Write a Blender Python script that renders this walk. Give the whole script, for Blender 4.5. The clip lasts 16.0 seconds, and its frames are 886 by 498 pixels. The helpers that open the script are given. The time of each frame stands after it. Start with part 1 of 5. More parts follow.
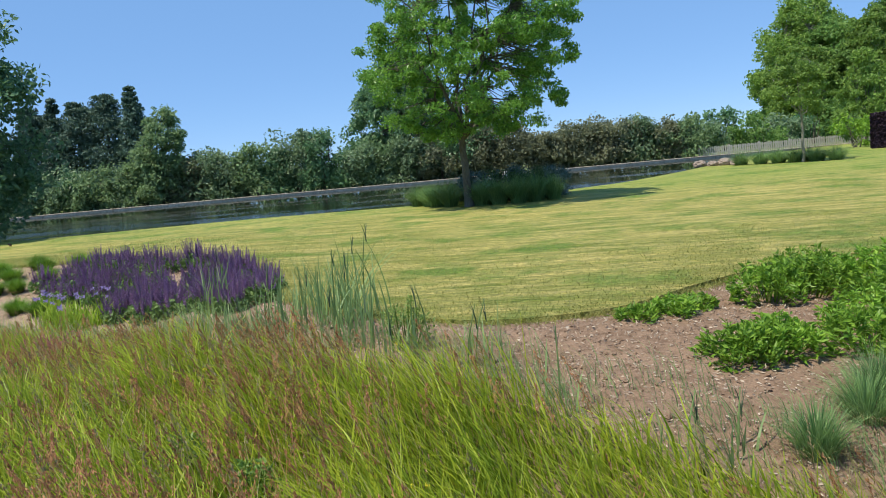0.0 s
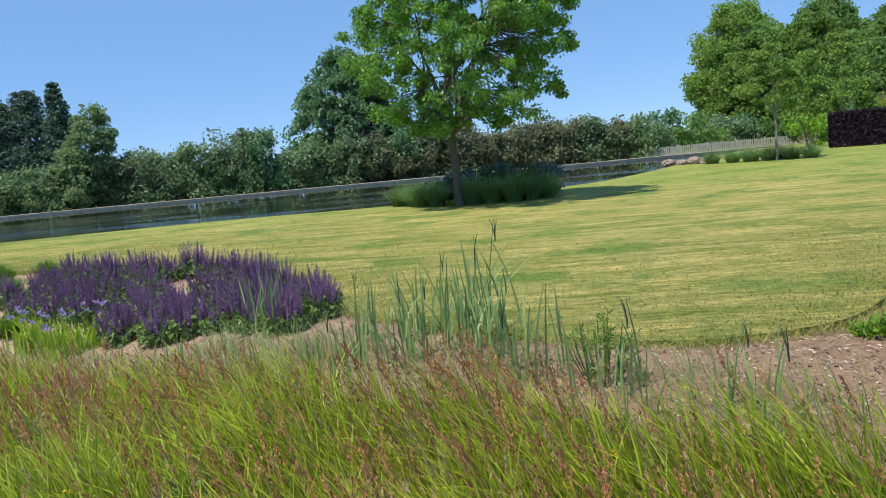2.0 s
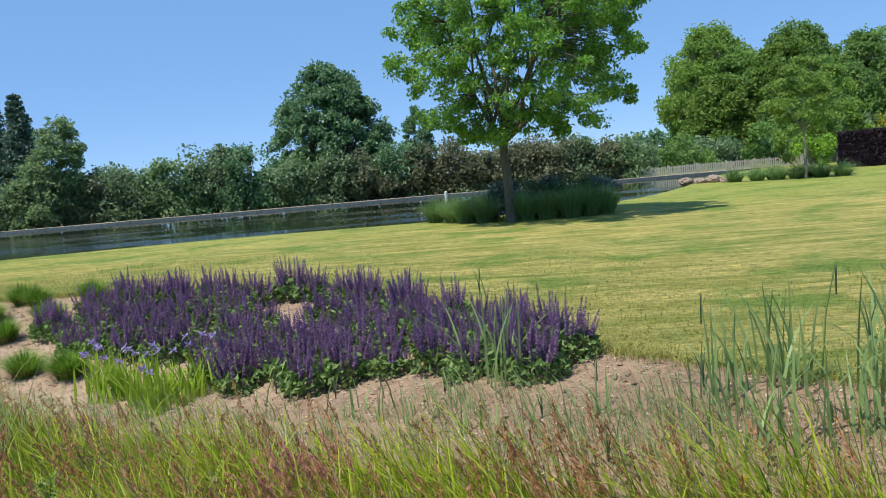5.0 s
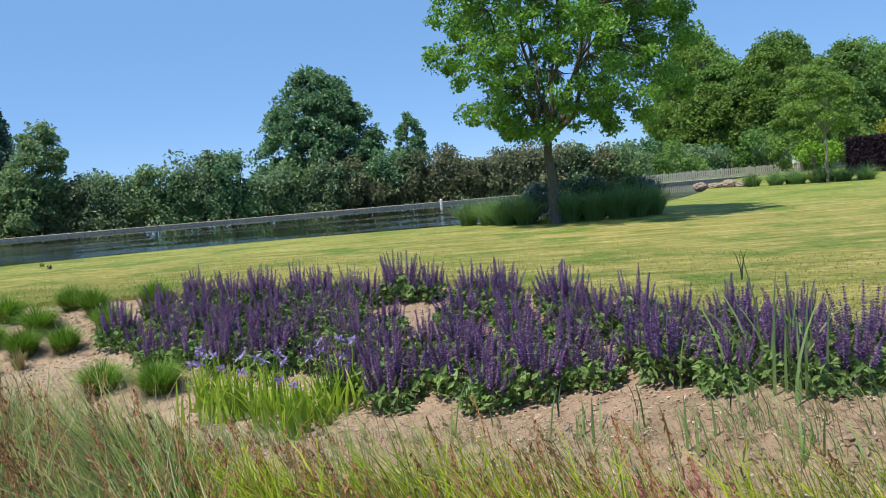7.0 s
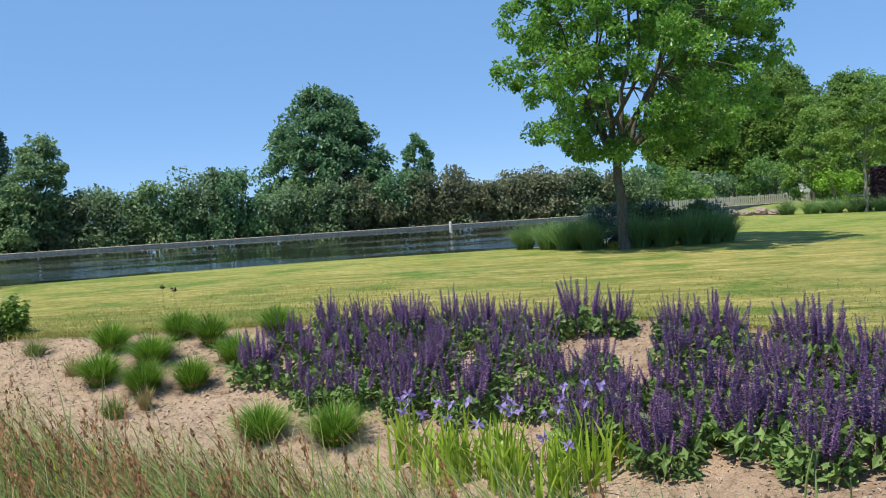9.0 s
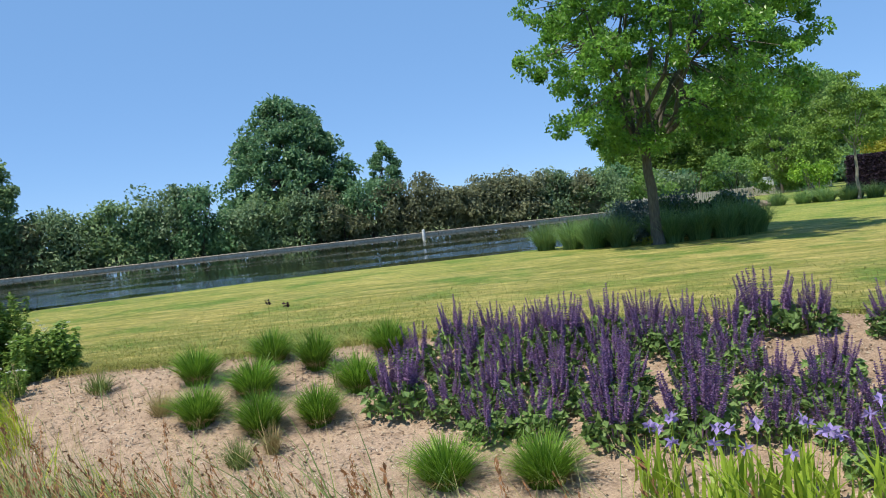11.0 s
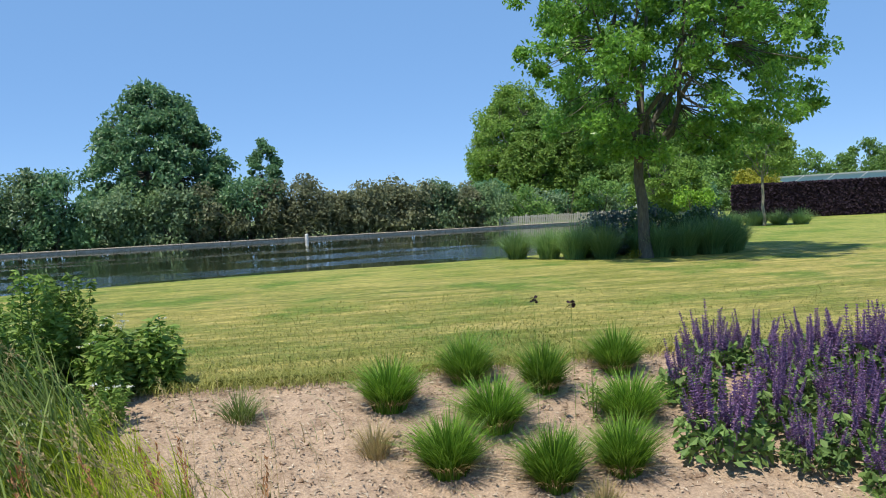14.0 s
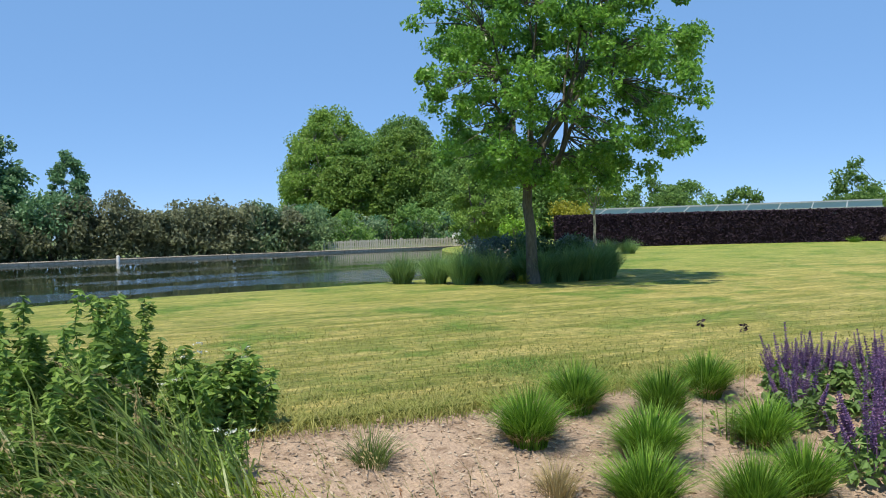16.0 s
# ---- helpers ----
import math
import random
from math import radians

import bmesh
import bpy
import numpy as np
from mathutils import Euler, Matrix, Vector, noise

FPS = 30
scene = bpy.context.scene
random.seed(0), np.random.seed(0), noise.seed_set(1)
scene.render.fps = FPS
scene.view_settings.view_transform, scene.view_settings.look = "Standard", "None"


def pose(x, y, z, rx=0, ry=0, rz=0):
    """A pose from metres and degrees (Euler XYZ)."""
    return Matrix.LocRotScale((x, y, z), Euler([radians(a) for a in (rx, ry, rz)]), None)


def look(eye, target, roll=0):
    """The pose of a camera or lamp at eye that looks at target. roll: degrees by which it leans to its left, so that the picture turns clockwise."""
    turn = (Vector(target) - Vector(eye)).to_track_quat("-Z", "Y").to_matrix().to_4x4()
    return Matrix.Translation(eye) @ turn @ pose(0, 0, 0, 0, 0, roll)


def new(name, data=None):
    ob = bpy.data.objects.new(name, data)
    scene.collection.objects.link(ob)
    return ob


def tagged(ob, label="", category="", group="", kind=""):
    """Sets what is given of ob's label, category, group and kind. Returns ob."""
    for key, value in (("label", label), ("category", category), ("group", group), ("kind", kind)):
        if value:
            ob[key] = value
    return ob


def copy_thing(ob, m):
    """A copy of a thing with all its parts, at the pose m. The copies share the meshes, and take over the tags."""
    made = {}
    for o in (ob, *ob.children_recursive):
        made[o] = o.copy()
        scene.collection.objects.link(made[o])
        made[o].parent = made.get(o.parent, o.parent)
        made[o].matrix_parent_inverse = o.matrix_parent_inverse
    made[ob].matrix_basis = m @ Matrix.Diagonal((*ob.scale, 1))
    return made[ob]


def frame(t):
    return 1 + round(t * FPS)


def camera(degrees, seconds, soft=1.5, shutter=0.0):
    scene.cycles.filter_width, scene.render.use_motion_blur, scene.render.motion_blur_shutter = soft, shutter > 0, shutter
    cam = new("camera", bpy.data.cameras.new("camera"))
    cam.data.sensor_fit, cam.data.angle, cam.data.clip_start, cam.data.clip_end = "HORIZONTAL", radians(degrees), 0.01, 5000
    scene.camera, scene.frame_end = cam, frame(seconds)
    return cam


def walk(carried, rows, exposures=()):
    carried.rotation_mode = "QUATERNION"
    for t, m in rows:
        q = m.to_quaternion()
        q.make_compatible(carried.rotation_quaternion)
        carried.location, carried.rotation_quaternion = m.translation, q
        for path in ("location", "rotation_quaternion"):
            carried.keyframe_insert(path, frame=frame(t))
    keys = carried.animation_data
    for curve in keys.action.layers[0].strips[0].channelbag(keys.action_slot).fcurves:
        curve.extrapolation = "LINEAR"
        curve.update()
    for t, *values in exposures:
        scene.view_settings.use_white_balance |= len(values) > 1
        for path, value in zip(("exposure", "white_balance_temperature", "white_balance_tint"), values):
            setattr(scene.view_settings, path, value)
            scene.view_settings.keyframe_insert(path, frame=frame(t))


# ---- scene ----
cam = camera(57.5, 16.0, soft=1.0)
PATH = [
    (0, (-0.071, 0.436, 1.661), (-0.207, 2.419, 1.441), -5.2),
    (0.5, (-0.609, 0.946, 1.657), (-0.704, 2.933, 1.445), -5.2),
    (1, (-1.154, 1.371, 1.624), (-1.177, 3.358, 1.4), -5.2),
    (1.5, (-1.646, 1.845, 1.595), (-1.637, 3.831, 1.358), -5.0),
    (2, (-2.164, 2.368, 1.601), (-2.119, 4.354, 1.373), -5.2),
    (2.5, (-2.639, 2.842, 1.574), (-2.544, 4.829, 1.367), -5.3),
    (3, (-3.048, 3.154, 1.587), (-2.895, 5.138, 1.389), -5.0),
    (3.5, (-3.512, 3.625, 1.579), (-3.353, 5.609, 1.386), -5.2),
    (4, (-3.96, 4.046, 1.55), (-3.805, 6.032, 1.37), -5.2),
    (4.2, (-4.158, 4.204, 1.545), (-4, 6.189, 1.363), -4.8),
    (6.3, (-5.949, 6.115, 1.294), (-5.753, 8.098, 1.12), -5.4),
    (6.5, (-6.142, 6.228, 1.275), (-5.926, 8.21, 1.114), -5.5),
    (7, (-6.624, 6.51, 1.294), (-6.388, 8.489, 1.135), -4.7),
    (7.5, (-7.135, 6.893, 1.328), (-6.885, 8.872, 1.189), -4.4),
    (8, (-7.604, 7.206, 1.336), (-7.326, 9.182, 1.195), -4.5),
    (8.5, (-8.063, 7.576, 1.375), (-7.776, 9.551, 1.252), -3.8),
    (9, (-8.546, 7.964, 1.377), (-8.261, 9.94, 1.272), -3.6),
    (9.5, (-8.985, 8.394, 1.344), (-8.698, 10.371, 1.241), -4.3),
    (10, (-9.417, 8.804, 1.344), (-9.112, 10.778, 1.241), -5.0),
    (10.2, (-9.565, 8.93, 1.373), (-9.243, 10.901, 1.276), -5.7),
    (12.3, (-11.269, 10.988, 1.278), (-10.58, 12.863, 1.177), -3.1),
    (12.5, (-11.443, 11.205, 1.294), (-10.7, 13.059, 1.192), -2.8),
    (13, (-11.856, 11.624, 1.281), (-11.092, 13.469, 1.183), -2.5),
    (13.5, (-12.289, 11.993, 1.283), (-11.516, 13.835, 1.191), -2.6),
    (14, (-12.732, 12.332, 1.296), (-11.95, 14.17, 1.204), -2.7),
    (14.5, (-13.176, 12.747, 1.294), (-12.392, 14.585, 1.208), -2.6),
    (15, (-13.616, 13.083, 1.304), (-12.771, 14.893, 1.216), -2.0),
    (15.5, (-14.025, 13.493, 1.31), (-13.056, 15.241, 1.233), -1.0),
    (16, (-14.397, 13.83, 1.314), (-13.183, 15.419, 1.268), -1.4),
]
walk(cam, [(t, look(eye, target, roll)) for t, eye, target, roll in PATH])

# ---- world, sun, exposure ----
SUN_AZ = (-0.88, -0.475)
SUN_EL = radians(65)
world = bpy.data.worlds.new("sky")
scene.world = world
world.use_nodes = True
wn = world.node_tree.nodes
sky = wn.new("ShaderNodeTexSky")
sky.sky_type = 'NISHITA'
sky.sun_disc = False
sky.sun_elevation = SUN_EL
sky.sun_rotation = math.atan2(SUN_AZ[0], SUN_AZ[1])
sky.air_density, sky.dust_density, sky.ozone_density = 0.5, 0.0, 3.0
wn["Background"].inputs["Strength"].default_value = 0.15
haze = wn.new("ShaderNodeMix")
haze.data_type = 'RGBA'
haze.inputs[0].default_value = 0.68
haze.inputs[7].default_value = (1.22, 2.58, 4.9, 1)
world.node_tree.links.new(sky.outputs["Color"], haze.inputs[6])
world.node_tree.links.new(haze.outputs[2], wn["Background"].inputs["Color"])
sun = new("sun", bpy.data.lights.new("sun", 'SUN'))
sun.data.energy, sun.data.angle, sun.data.color = 4.9, radians(0.53), (1.0, 0.93, 0.79)
sun.matrix_world = look((SUN_AZ[0] * 30, SUN_AZ[1] * 30 + 20, 30 * math.tan(SUN_EL)), (0, 20, 0))
scene.view_settings.exposure = 0.25

from mathutils import geometry

# ---- materials ----
RNG = np.random.default_rng(7)


def node_mat(name):
    m = bpy.data.materials.new(name)
    m.use_nodes = True
    nt = m.node_tree
    return m, nt.nodes, nt.links, nt.nodes["Principled BSDF"]


def ramp(nodes, stops):
    r = nodes.new("ShaderNodeValToRGB")
    el = r.color_ramp.elements
    while len(el) < len(stops):
        el.new(0.5)
    for e, (p, c) in zip(el, stops):
        e.position, e.color = p, (*c, 1)
    return r


def noise_tex(nodes, links, scale, detail=4, stretch=None, turn=0.0, rough=0.6):
    co = nodes.new("ShaderNodeTexCoord")
    n = nodes.new("ShaderNodeTexNoise")
    n.inputs["Scale"].default_value, n.inputs["Detail"].default_value, n.inputs["Roughness"].default_value = scale, detail, rough
    mp = nodes.new("ShaderNodeMapping")
    if stretch:
        mp.vector_type = 'TEXTURE'
        mp.inputs["Scale"].default_value = tuple(1 / v for v in stretch)
        mp.inputs["Rotation"].default_value = (0, 0, turn)
    links.new(co.outputs["Object"], mp.inputs["Vector"])
    links.new(mp.outputs["Vector"], n.inputs["Vector"])
    return n


def mix_col(nodes, links, a, b, fac, mode='MIX'):
    x = nodes.new("ShaderNodeMix")
    x.data_type, x.blend_type = 'RGBA', mode
    for sock, v in ((x.inputs[0], fac), (x.inputs[6], a), (x.inputs[7], b)):
        if hasattr(v, "links"):
            links.new(v, sock)
        elif isinstance(v, tuple):
            sock.default_value = (*v, 1)
        else:
            sock.default_value = v
    return x.outputs[2]


def leaf_mat(name, dark, light, glow=0.3, rough=0.55, patch=0.6, patch_scale=0.7, spec=0.3):
    """Foliage: each leaf varies, larger patches vary, light passes through."""
    m, nodes, links, p = node_mat(name)
    geo = nodes.new("ShaderNodeNewGeometry")
    n = noise_tex(nodes, links, patch_scale, 3)
    add = nodes.new("ShaderNodeMath")
    add.operation = 'MULTIPLY_ADD'
    links.new(n.outputs["Fac"], add.inputs[0])
    add.inputs[1].default_value = patch * 1.6
    sub = nodes.new("ShaderNodeMath")
    sub.operation = 'MULTIPLY_ADD'
    links.new(geo.outputs["Random Per Island"], sub.inputs[0])
    sub.inputs[1].default_value = 1 - patch
    sub.inputs[2].default_value = -0.3 * patch
    links.new(sub.outputs[0], add.inputs[2])
    r = ramp(nodes, [(0.0, dark), (0.55, tuple(0.5 * (a + b) for a, b in zip(dark, light))), (1.0, light)])
    links.new(add.outputs[0], r.inputs[0])
    info = nodes.new("ShaderNodeObjectInfo")
    hsv = nodes.new("ShaderNodeHueSaturation")
    mr = nodes.new("ShaderNodeMapRange")
    mr.inputs[3].default_value, mr.inputs[4].default_value = 0.82, 1.15
    links.new(info.outputs["Random"], mr.inputs[0])
    links.new(mr.outputs[0], hsv.inputs["Value"])
    links.new(r.outputs[0], hsv.inputs["Color"])
    links.new(hsv.outputs[0], p.inputs["Base Color"])
    p.inputs["Roughness"].default_value = rough
    p.inputs["Specular IOR Level"].default_value = spec
    tr = nodes.new("ShaderNodeBsdfTranslucent")
    links.new(hsv.outputs[0], tr.inputs["Color"])
    ms = nodes.new("ShaderNodeMixShader")
    ms.inputs[0].default_value = glow
    links.new(p.outputs[0], ms.inputs[1])
    links.new(tr.outputs[0], ms.inputs[2])
    links.new(ms.outputs[0], nodes["Material Output"].inputs[0])
    return m


def rough_mat(name, a, b, scale=4.0, fine=40.0, rough=0.85, bump=0.3, metal=0.0, stretch=None):
    """Solid surface with stains at one scale and grain at another."""
    m, nodes, links, p = node_mat(name)
    n1 = noise_tex(nodes, links, scale, 4, stretch)
    n2 = noise_tex(nodes, links, fine, 3, stretch)
    c1 = mix_col(nodes, links, a, b, n1.outputs["Fac"])
    r = ramp(nodes, [(0.3, (0.6, 0.6, 0.6)), (0.7, (1.15, 1.15, 1.15))])
    links.new(n2.outputs["Fac"], r.inputs[0])
    c2 = mix_col(nodes, links, c1, r.outputs[0], 1.0, 'MULTIPLY')
    links.new(c2, p.inputs["Base Color"])
    p.inputs["Roughness"].default_value, p.inputs["Metallic"].default_value = rough, metal
    bp = nodes.new("ShaderNodeBump")
    bp.inputs["Strength"].default_value, bp.inputs["Distance"].default_value = bump, 0.02
    links.new(n2.outputs["Fac"], bp.inputs["Height"])
    links.new(bp.outputs[0], p.inputs["Normal"])
    return m


def lawn_mat():
    m, nodes, links, p = node_mat("mown_grass")
    big = noise_tex(nodes, links, 0.22, 4, (0.6, 1.4, 1), -0.16)
    swath = noise_tex(nodes, links, 1.7, 8, (0.26, 1.5, 1), -0.16, 0.8)
    tuft = noise_tex(nodes, links, 11.0, 8, (0.5, 1.6, 1), -0.16, 0.85)
    clover = noise_tex(nodes, links, 0.55, 5, None, 0, 0.65)
    grain = noise_tex(nodes, links, 55.0, 3)
    rb = ramp(nodes, [(0.36, (0.0, 0.0, 0.0)), (0.62, (1, 1, 1))])
    links.new(big.outputs["Fac"], rb.inputs[0])
    rs = ramp(nodes, [(0.42, (0, 0, 0)), (0.62, (1, 1, 1))])
    links.new(swath.outputs["Fac"], rs.inputs[0])
    green = mix_col(nodes, links, (0.13, 0.18, 0.03), (0.26, 0.25, 0.065), rb.outputs[0])
    dry = mix_col(nodes, links, green, (0.60, 0.48, 0.20), rs.outputs[0])
    half = mix_col(nodes, links, green, dry, 0.68)
    co = nodes.new("ShaderNodeTexCoord")
    xyz = nodes.new("ShaderNodeSeparateXYZ")
    links.new(co.outputs["Object"], xyz.inputs[0])
    damp = nodes.new("ShaderNodeMath")
    damp.operation = 'MULTIPLY_ADD'
    links.new(big.outputs["Fac"], damp.inputs[0])
    damp.inputs[1].default_value = 14.0
    links.new(xyz.outputs["Y"], damp.inputs[2])
    rd = nodes.new("ShaderNodeMapRange")
    rd.inputs[1].default_value, rd.inputs[2].default_value, rd.inputs[3].default_value, rd.inputs[4].default_value = 32.0, 39.0, 0.0, 0.4
    links.new(damp.outputs[0], rd.inputs[0])
    half = mix_col(nodes, links, half, (0.17, 0.27, 0.04), rd.outputs[0])
    rc = ramp(nodes, [(0.50, (0, 0, 0)), (0.63, (0.8, 0.8, 0.8))])
    links.new(clover.outputs["Fac"], rc.inputs[0])
    half = mix_col(nodes, links, half, (0.10, 0.19, 0.028), rc.outputs[0])
    rt = ramp(nodes, [(0.34, (0.26, 0.34, 0.25)), (0.5, (1.0, 1.0, 1.0)), (0.64, (1.75, 1.6, 1.45))])
    links.new(tuft.outputs["Fac"], rt.inputs[0])
    c = mix_col(nodes, links, half, rt.outputs[0], 1.0, 'MULTIPLY')
    rg = ramp(nodes, [(0.3, (0.7, 0.72, 0.65)), (0.7, (1.2, 1.2, 1.15))])
    links.new(grain.outputs["Fac"], rg.inputs[0])
    c = mix_col(nodes, links, c, rg.outputs[0], 1.0, 'MULTIPLY')
    links.new(c, p.inputs["Base Color"])
    p.inputs["Roughness"].default_value, p.inputs["Specular IOR Level"].default_value = 0.8, 0.15
    bp = nodes.new("ShaderNodeBump")
    bp.inputs["Strength"].default_value, bp.inputs["Distance"].default_value = 0.8, 0.05
    links.new(tuft.outputs["Fac"], bp.inputs["Height"])
    b2 = nodes.new("ShaderNodeBump")
    b2.inputs["Strength"].default_value, b2.inputs["Distance"].default_value = 0.5, 0.01
    links.new(grain.outputs["Fac"], b2.inputs["Height"])
    links.new(bp.outputs[0], b2.inputs["Normal"])
    links.new(b2.outputs[0], p.inputs["Normal"])
    return m


def soil_mat():
    m, nodes, links, p = node_mat("dry_soil")
    big = noise_tex(nodes, links, 0.8, 4)
    mid = noise_tex(nodes, links, 7.0, 6, None, 0, 0.7)
    fine = noise_tex(nodes, links, 60.0, 4, None, 0, 0.7)
    c = mix_col(nodes, links, (0.30, 0.215, 0.155), (0.52, 0.40, 0.30), big.outputs["Fac"])
    r = ramp(nodes, [(0.32, (0.62, 0.58, 0.55)), (0.5, (1, 1, 1)), (0.7, (1.18, 1.15, 1.1))])
    links.new(mid.outputs["Fac"], r.inputs[0])
    c = mix_col(nodes, links, c, r.outputs[0], 1.0, 'MULTIPLY')
    r2 = ramp(nodes, [(0.35, (0.6, 0.58, 0.56)), (0.65, (1.15, 1.15, 1.15))])
    links.new(fine.outputs["Fac"], r2.inputs[0])
    c = mix_col(nodes, links, c, r2.outputs[0], 0.8, 'MULTIPLY')
    # the soil colour is multiplied darker and browner along X, towards the spurge
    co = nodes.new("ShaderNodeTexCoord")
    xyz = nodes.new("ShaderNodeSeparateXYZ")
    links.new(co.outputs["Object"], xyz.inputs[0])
    toward_spurge = nodes.new("ShaderNodeMapRange")
    toward_spurge.inputs[1].default_value, toward_spurge.inputs[2].default_value = -8.5, -0.5
    links.new(xyz.outputs["X"], toward_spurge.inputs[0])
    dark_soil = mix_col(nodes, links, c, (0.66, 0.60, 0.56), 1.0, 'MULTIPLY')
    c = mix_col(nodes, links, c, dark_soil, toward_spurge.outputs[0])
    links.new(c, p.inputs["Base Color"])
    p.inputs["Roughness"].default_value, p.inputs["Specular IOR Level"].default_value = 0.95, 0.1
    bp = nodes.new("ShaderNodeBump")
    bp.inputs["Strength"].default_value, bp.inputs["Distance"].default_value = 0.8, 0.05
    links.new(mid.outputs["Fac"], bp.inputs["Height"])
    b2 = nodes.new("ShaderNodeBump")
    b2.inputs["Strength"].default_value, b2.inputs["Distance"].default_value = 0.7, 0.012
    links.new(fine.outputs["Fac"], b2.inputs["Height"])
    links.new(bp.outputs[0], b2.inputs["Normal"])
    links.new(b2.outputs[0], p.inputs["Normal"])
    return m


def water_mat():
    """Still water; wind patches with short ripples, long across the pond."""
    m, nodes, links, p = node_mat("pond_water")
    p.inputs["Base Color"].default_value = (0.022, 0.034, 0.018, 1)
    p.inputs["Roughness"].default_value, p.inputs["IOR"].default_value = 0.04, 1.33
    drift = noise_tex(nodes, links, 0.16, 4, (0.45, 1.5, 1), 0.05, 0.55)
    rp = ramp(nodes, [(0.46, (0.02, 0.02, 0.02)), (0.57, (0.9, 0.9, 0.9))])
    links.new(drift.outputs["Fac"], rp.inputs[0])
    small = noise_tex(nodes, links, 2.6, 3, (0.5, 1.6, 1), 0.1, 0.6)
    co = nodes.new("ShaderNodeTexCoord")
    xyz = nodes.new("ShaderNodeSeparateXYZ")
    links.new(co.outputs["Object"], xyz.inputs[0])
    lee = nodes.new("ShaderNodeMapRange")
    for k, v in enumerate((40.0, 56.0, 1.0, 0.03)):
        lee.inputs[k + 1].default_value = v
    links.new(xyz.outputs["Y"], lee.inputs[0])
    gust = nodes.new("ShaderNodeMath")
    gust.operation = 'MULTIPLY'
    links.new(rp.outputs[0], gust.inputs[0])
    links.new(lee.outputs[0], gust.inputs[1])
    bp = nodes.new("ShaderNodeBump")
    bp.inputs["Distance"].default_value = 0.11
    links.new(gust.outputs[0], bp.inputs["Strength"])
    links.new(small.outputs["Fac"], bp.inputs["Height"])
    links.new(bp.outputs[0], p.inputs["Normal"])
    return m


def glass_mat():
    m, nodes, links, p = node_mat("greenhouse_glass")
    p.inputs["Base Color"].default_value = (0.06, 0.12, 0.11, 1)
    p.inputs["Roughness"].default_value = 0.4
    p.inputs["Transmission Weight"].default_value = 0.35
    return m


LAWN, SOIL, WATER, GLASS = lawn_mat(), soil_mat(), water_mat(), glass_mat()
EARTH = rough_mat("field_grass", (0.09, 0.15, 0.03), (0.2, 0.23, 0.06), 0.4, 6)
BARK = rough_mat("bark", (0.07, 0.065, 0.05), (0.17, 0.155, 0.115), 3, 24, 0.9, 0.8, 0, (1, 1, 0.25))
BARK_PALE = rough_mat("pale_bark", (0.2, 0.19, 0.14), (0.34, 0.32, 0.25), 3, 24, 0.9, 0.6, 0, (1, 1, 0.3))
TIMBER = rough_mat("weathered_timber", (0.46, 0.39, 0.30), (0.64, 0.55, 0.44), 1.2, 18, 0.85, 0.4, 0, (0.3, 1, 1))
FENCE_WOOD = rough_mat("grey_fence_wood", (0.42, 0.39, 0.33), (0.60, 0.57, 0.50), 2, 20, 0.85, 0.4, 0, (1, 1, 0.3))
CAPPING = rough_mat("pale_capping", (0.50, 0.41, 0.31), (0.66, 0.56, 0.46), 0.8, 16, 0.85, 0.3, 0, (0.3, 1, 1))
STONE = rough_mat("stone", (0.24, 0.18, 0.14), (0.38, 0.31, 0.25), 3, 30, 0.9, 0.6)
WHITE = rough_mat("white_paint", (0.7, 0.7, 0.68), (0.82, 0.82, 0.8), 2, 30, 0.6, 0.1)
ALU = rough_mat("greenhouse_frame", (0.32, 0.36, 0.35), (0.42, 0.45, 0.44), 2, 30, 0.5, 0.1)
L_MAIN = leaf_mat("ash_leaf", (0.055, 0.165, 0.035), (0.29, 0.52, 0.08), 0.5, 0.36, 0.5, 0.8, 0.5)
L_DARK = leaf_mat("dark_maple_leaf", (0.08, 0.18, 0.09), (0.23, 0.40, 0.18), 0.4, 0.42, 0.5, 0.4, 0.5)
# far hedge leaves, lifted and blued in colour to imitate distance haze
L_HEDGE = leaf_mat("hedgerow_leaf_hazed", (0.10, 0.18, 0.10), (0.31, 0.42, 0.21), 0.4, 0.5, 0.6, 0.5, 0.5)
L_HEDGE_B = leaf_mat("hawthorn_leaf", (0.12, 0.15, 0.085), (0.30, 0.31, 0.175), 0.4, 0.55, 0.6, 0.6, 0.4)
# needle green shifted to lighter blue-grey, haze put into the colour
L_CONIFER = leaf_mat("conifer_needle_hazed", (0.065, 0.12, 0.09), (0.14, 0.215, 0.15), 0.25, 0.6, 0.5, 0.6)
L_PALE = leaf_mat("pale_leaf", (0.14, 0.24, 0.11), (0.34, 0.47, 0.21), 0.4, 0.6, 0.5, 0.6)
L_WOOD = leaf_mat("woodland_leaf", (0.09, 0.20, 0.055), (0.30, 0.46, 0.12), 0.5, 0.5, 0.6, 0.35)
L_YOUNG = leaf_mat("young_tree_leaf", (0.10, 0.20, 0.04), (0.29, 0.42, 0.085), 0.45, 0.5, 0.6, 0.9)
L_GOLD = leaf_mat("golden_leaf", (0.17, 0.19, 0.02), (0.42, 0.40, 0.045), 0.35, 0.5, 0.5, 0.8)
L_PURPLE = leaf_mat("copper_beech_leaf", (0.026, 0.018, 0.030), (0.080, 0.052, 0.074), 0.1, 0.75, 0.5, 1.2, 0.15)
L_SALVIA = leaf_mat("sage_leaf", (0.06, 0.13, 0.035), (0.25, 0.37, 0.11), 0.3, 0.55, 0.3, 3)
L_TUFT = leaf_mat("tuft_blade", (0.045, 0.13, 0.012), (0.25, 0.42, 0.05), 0.35, 0.45, 0.15, 3)
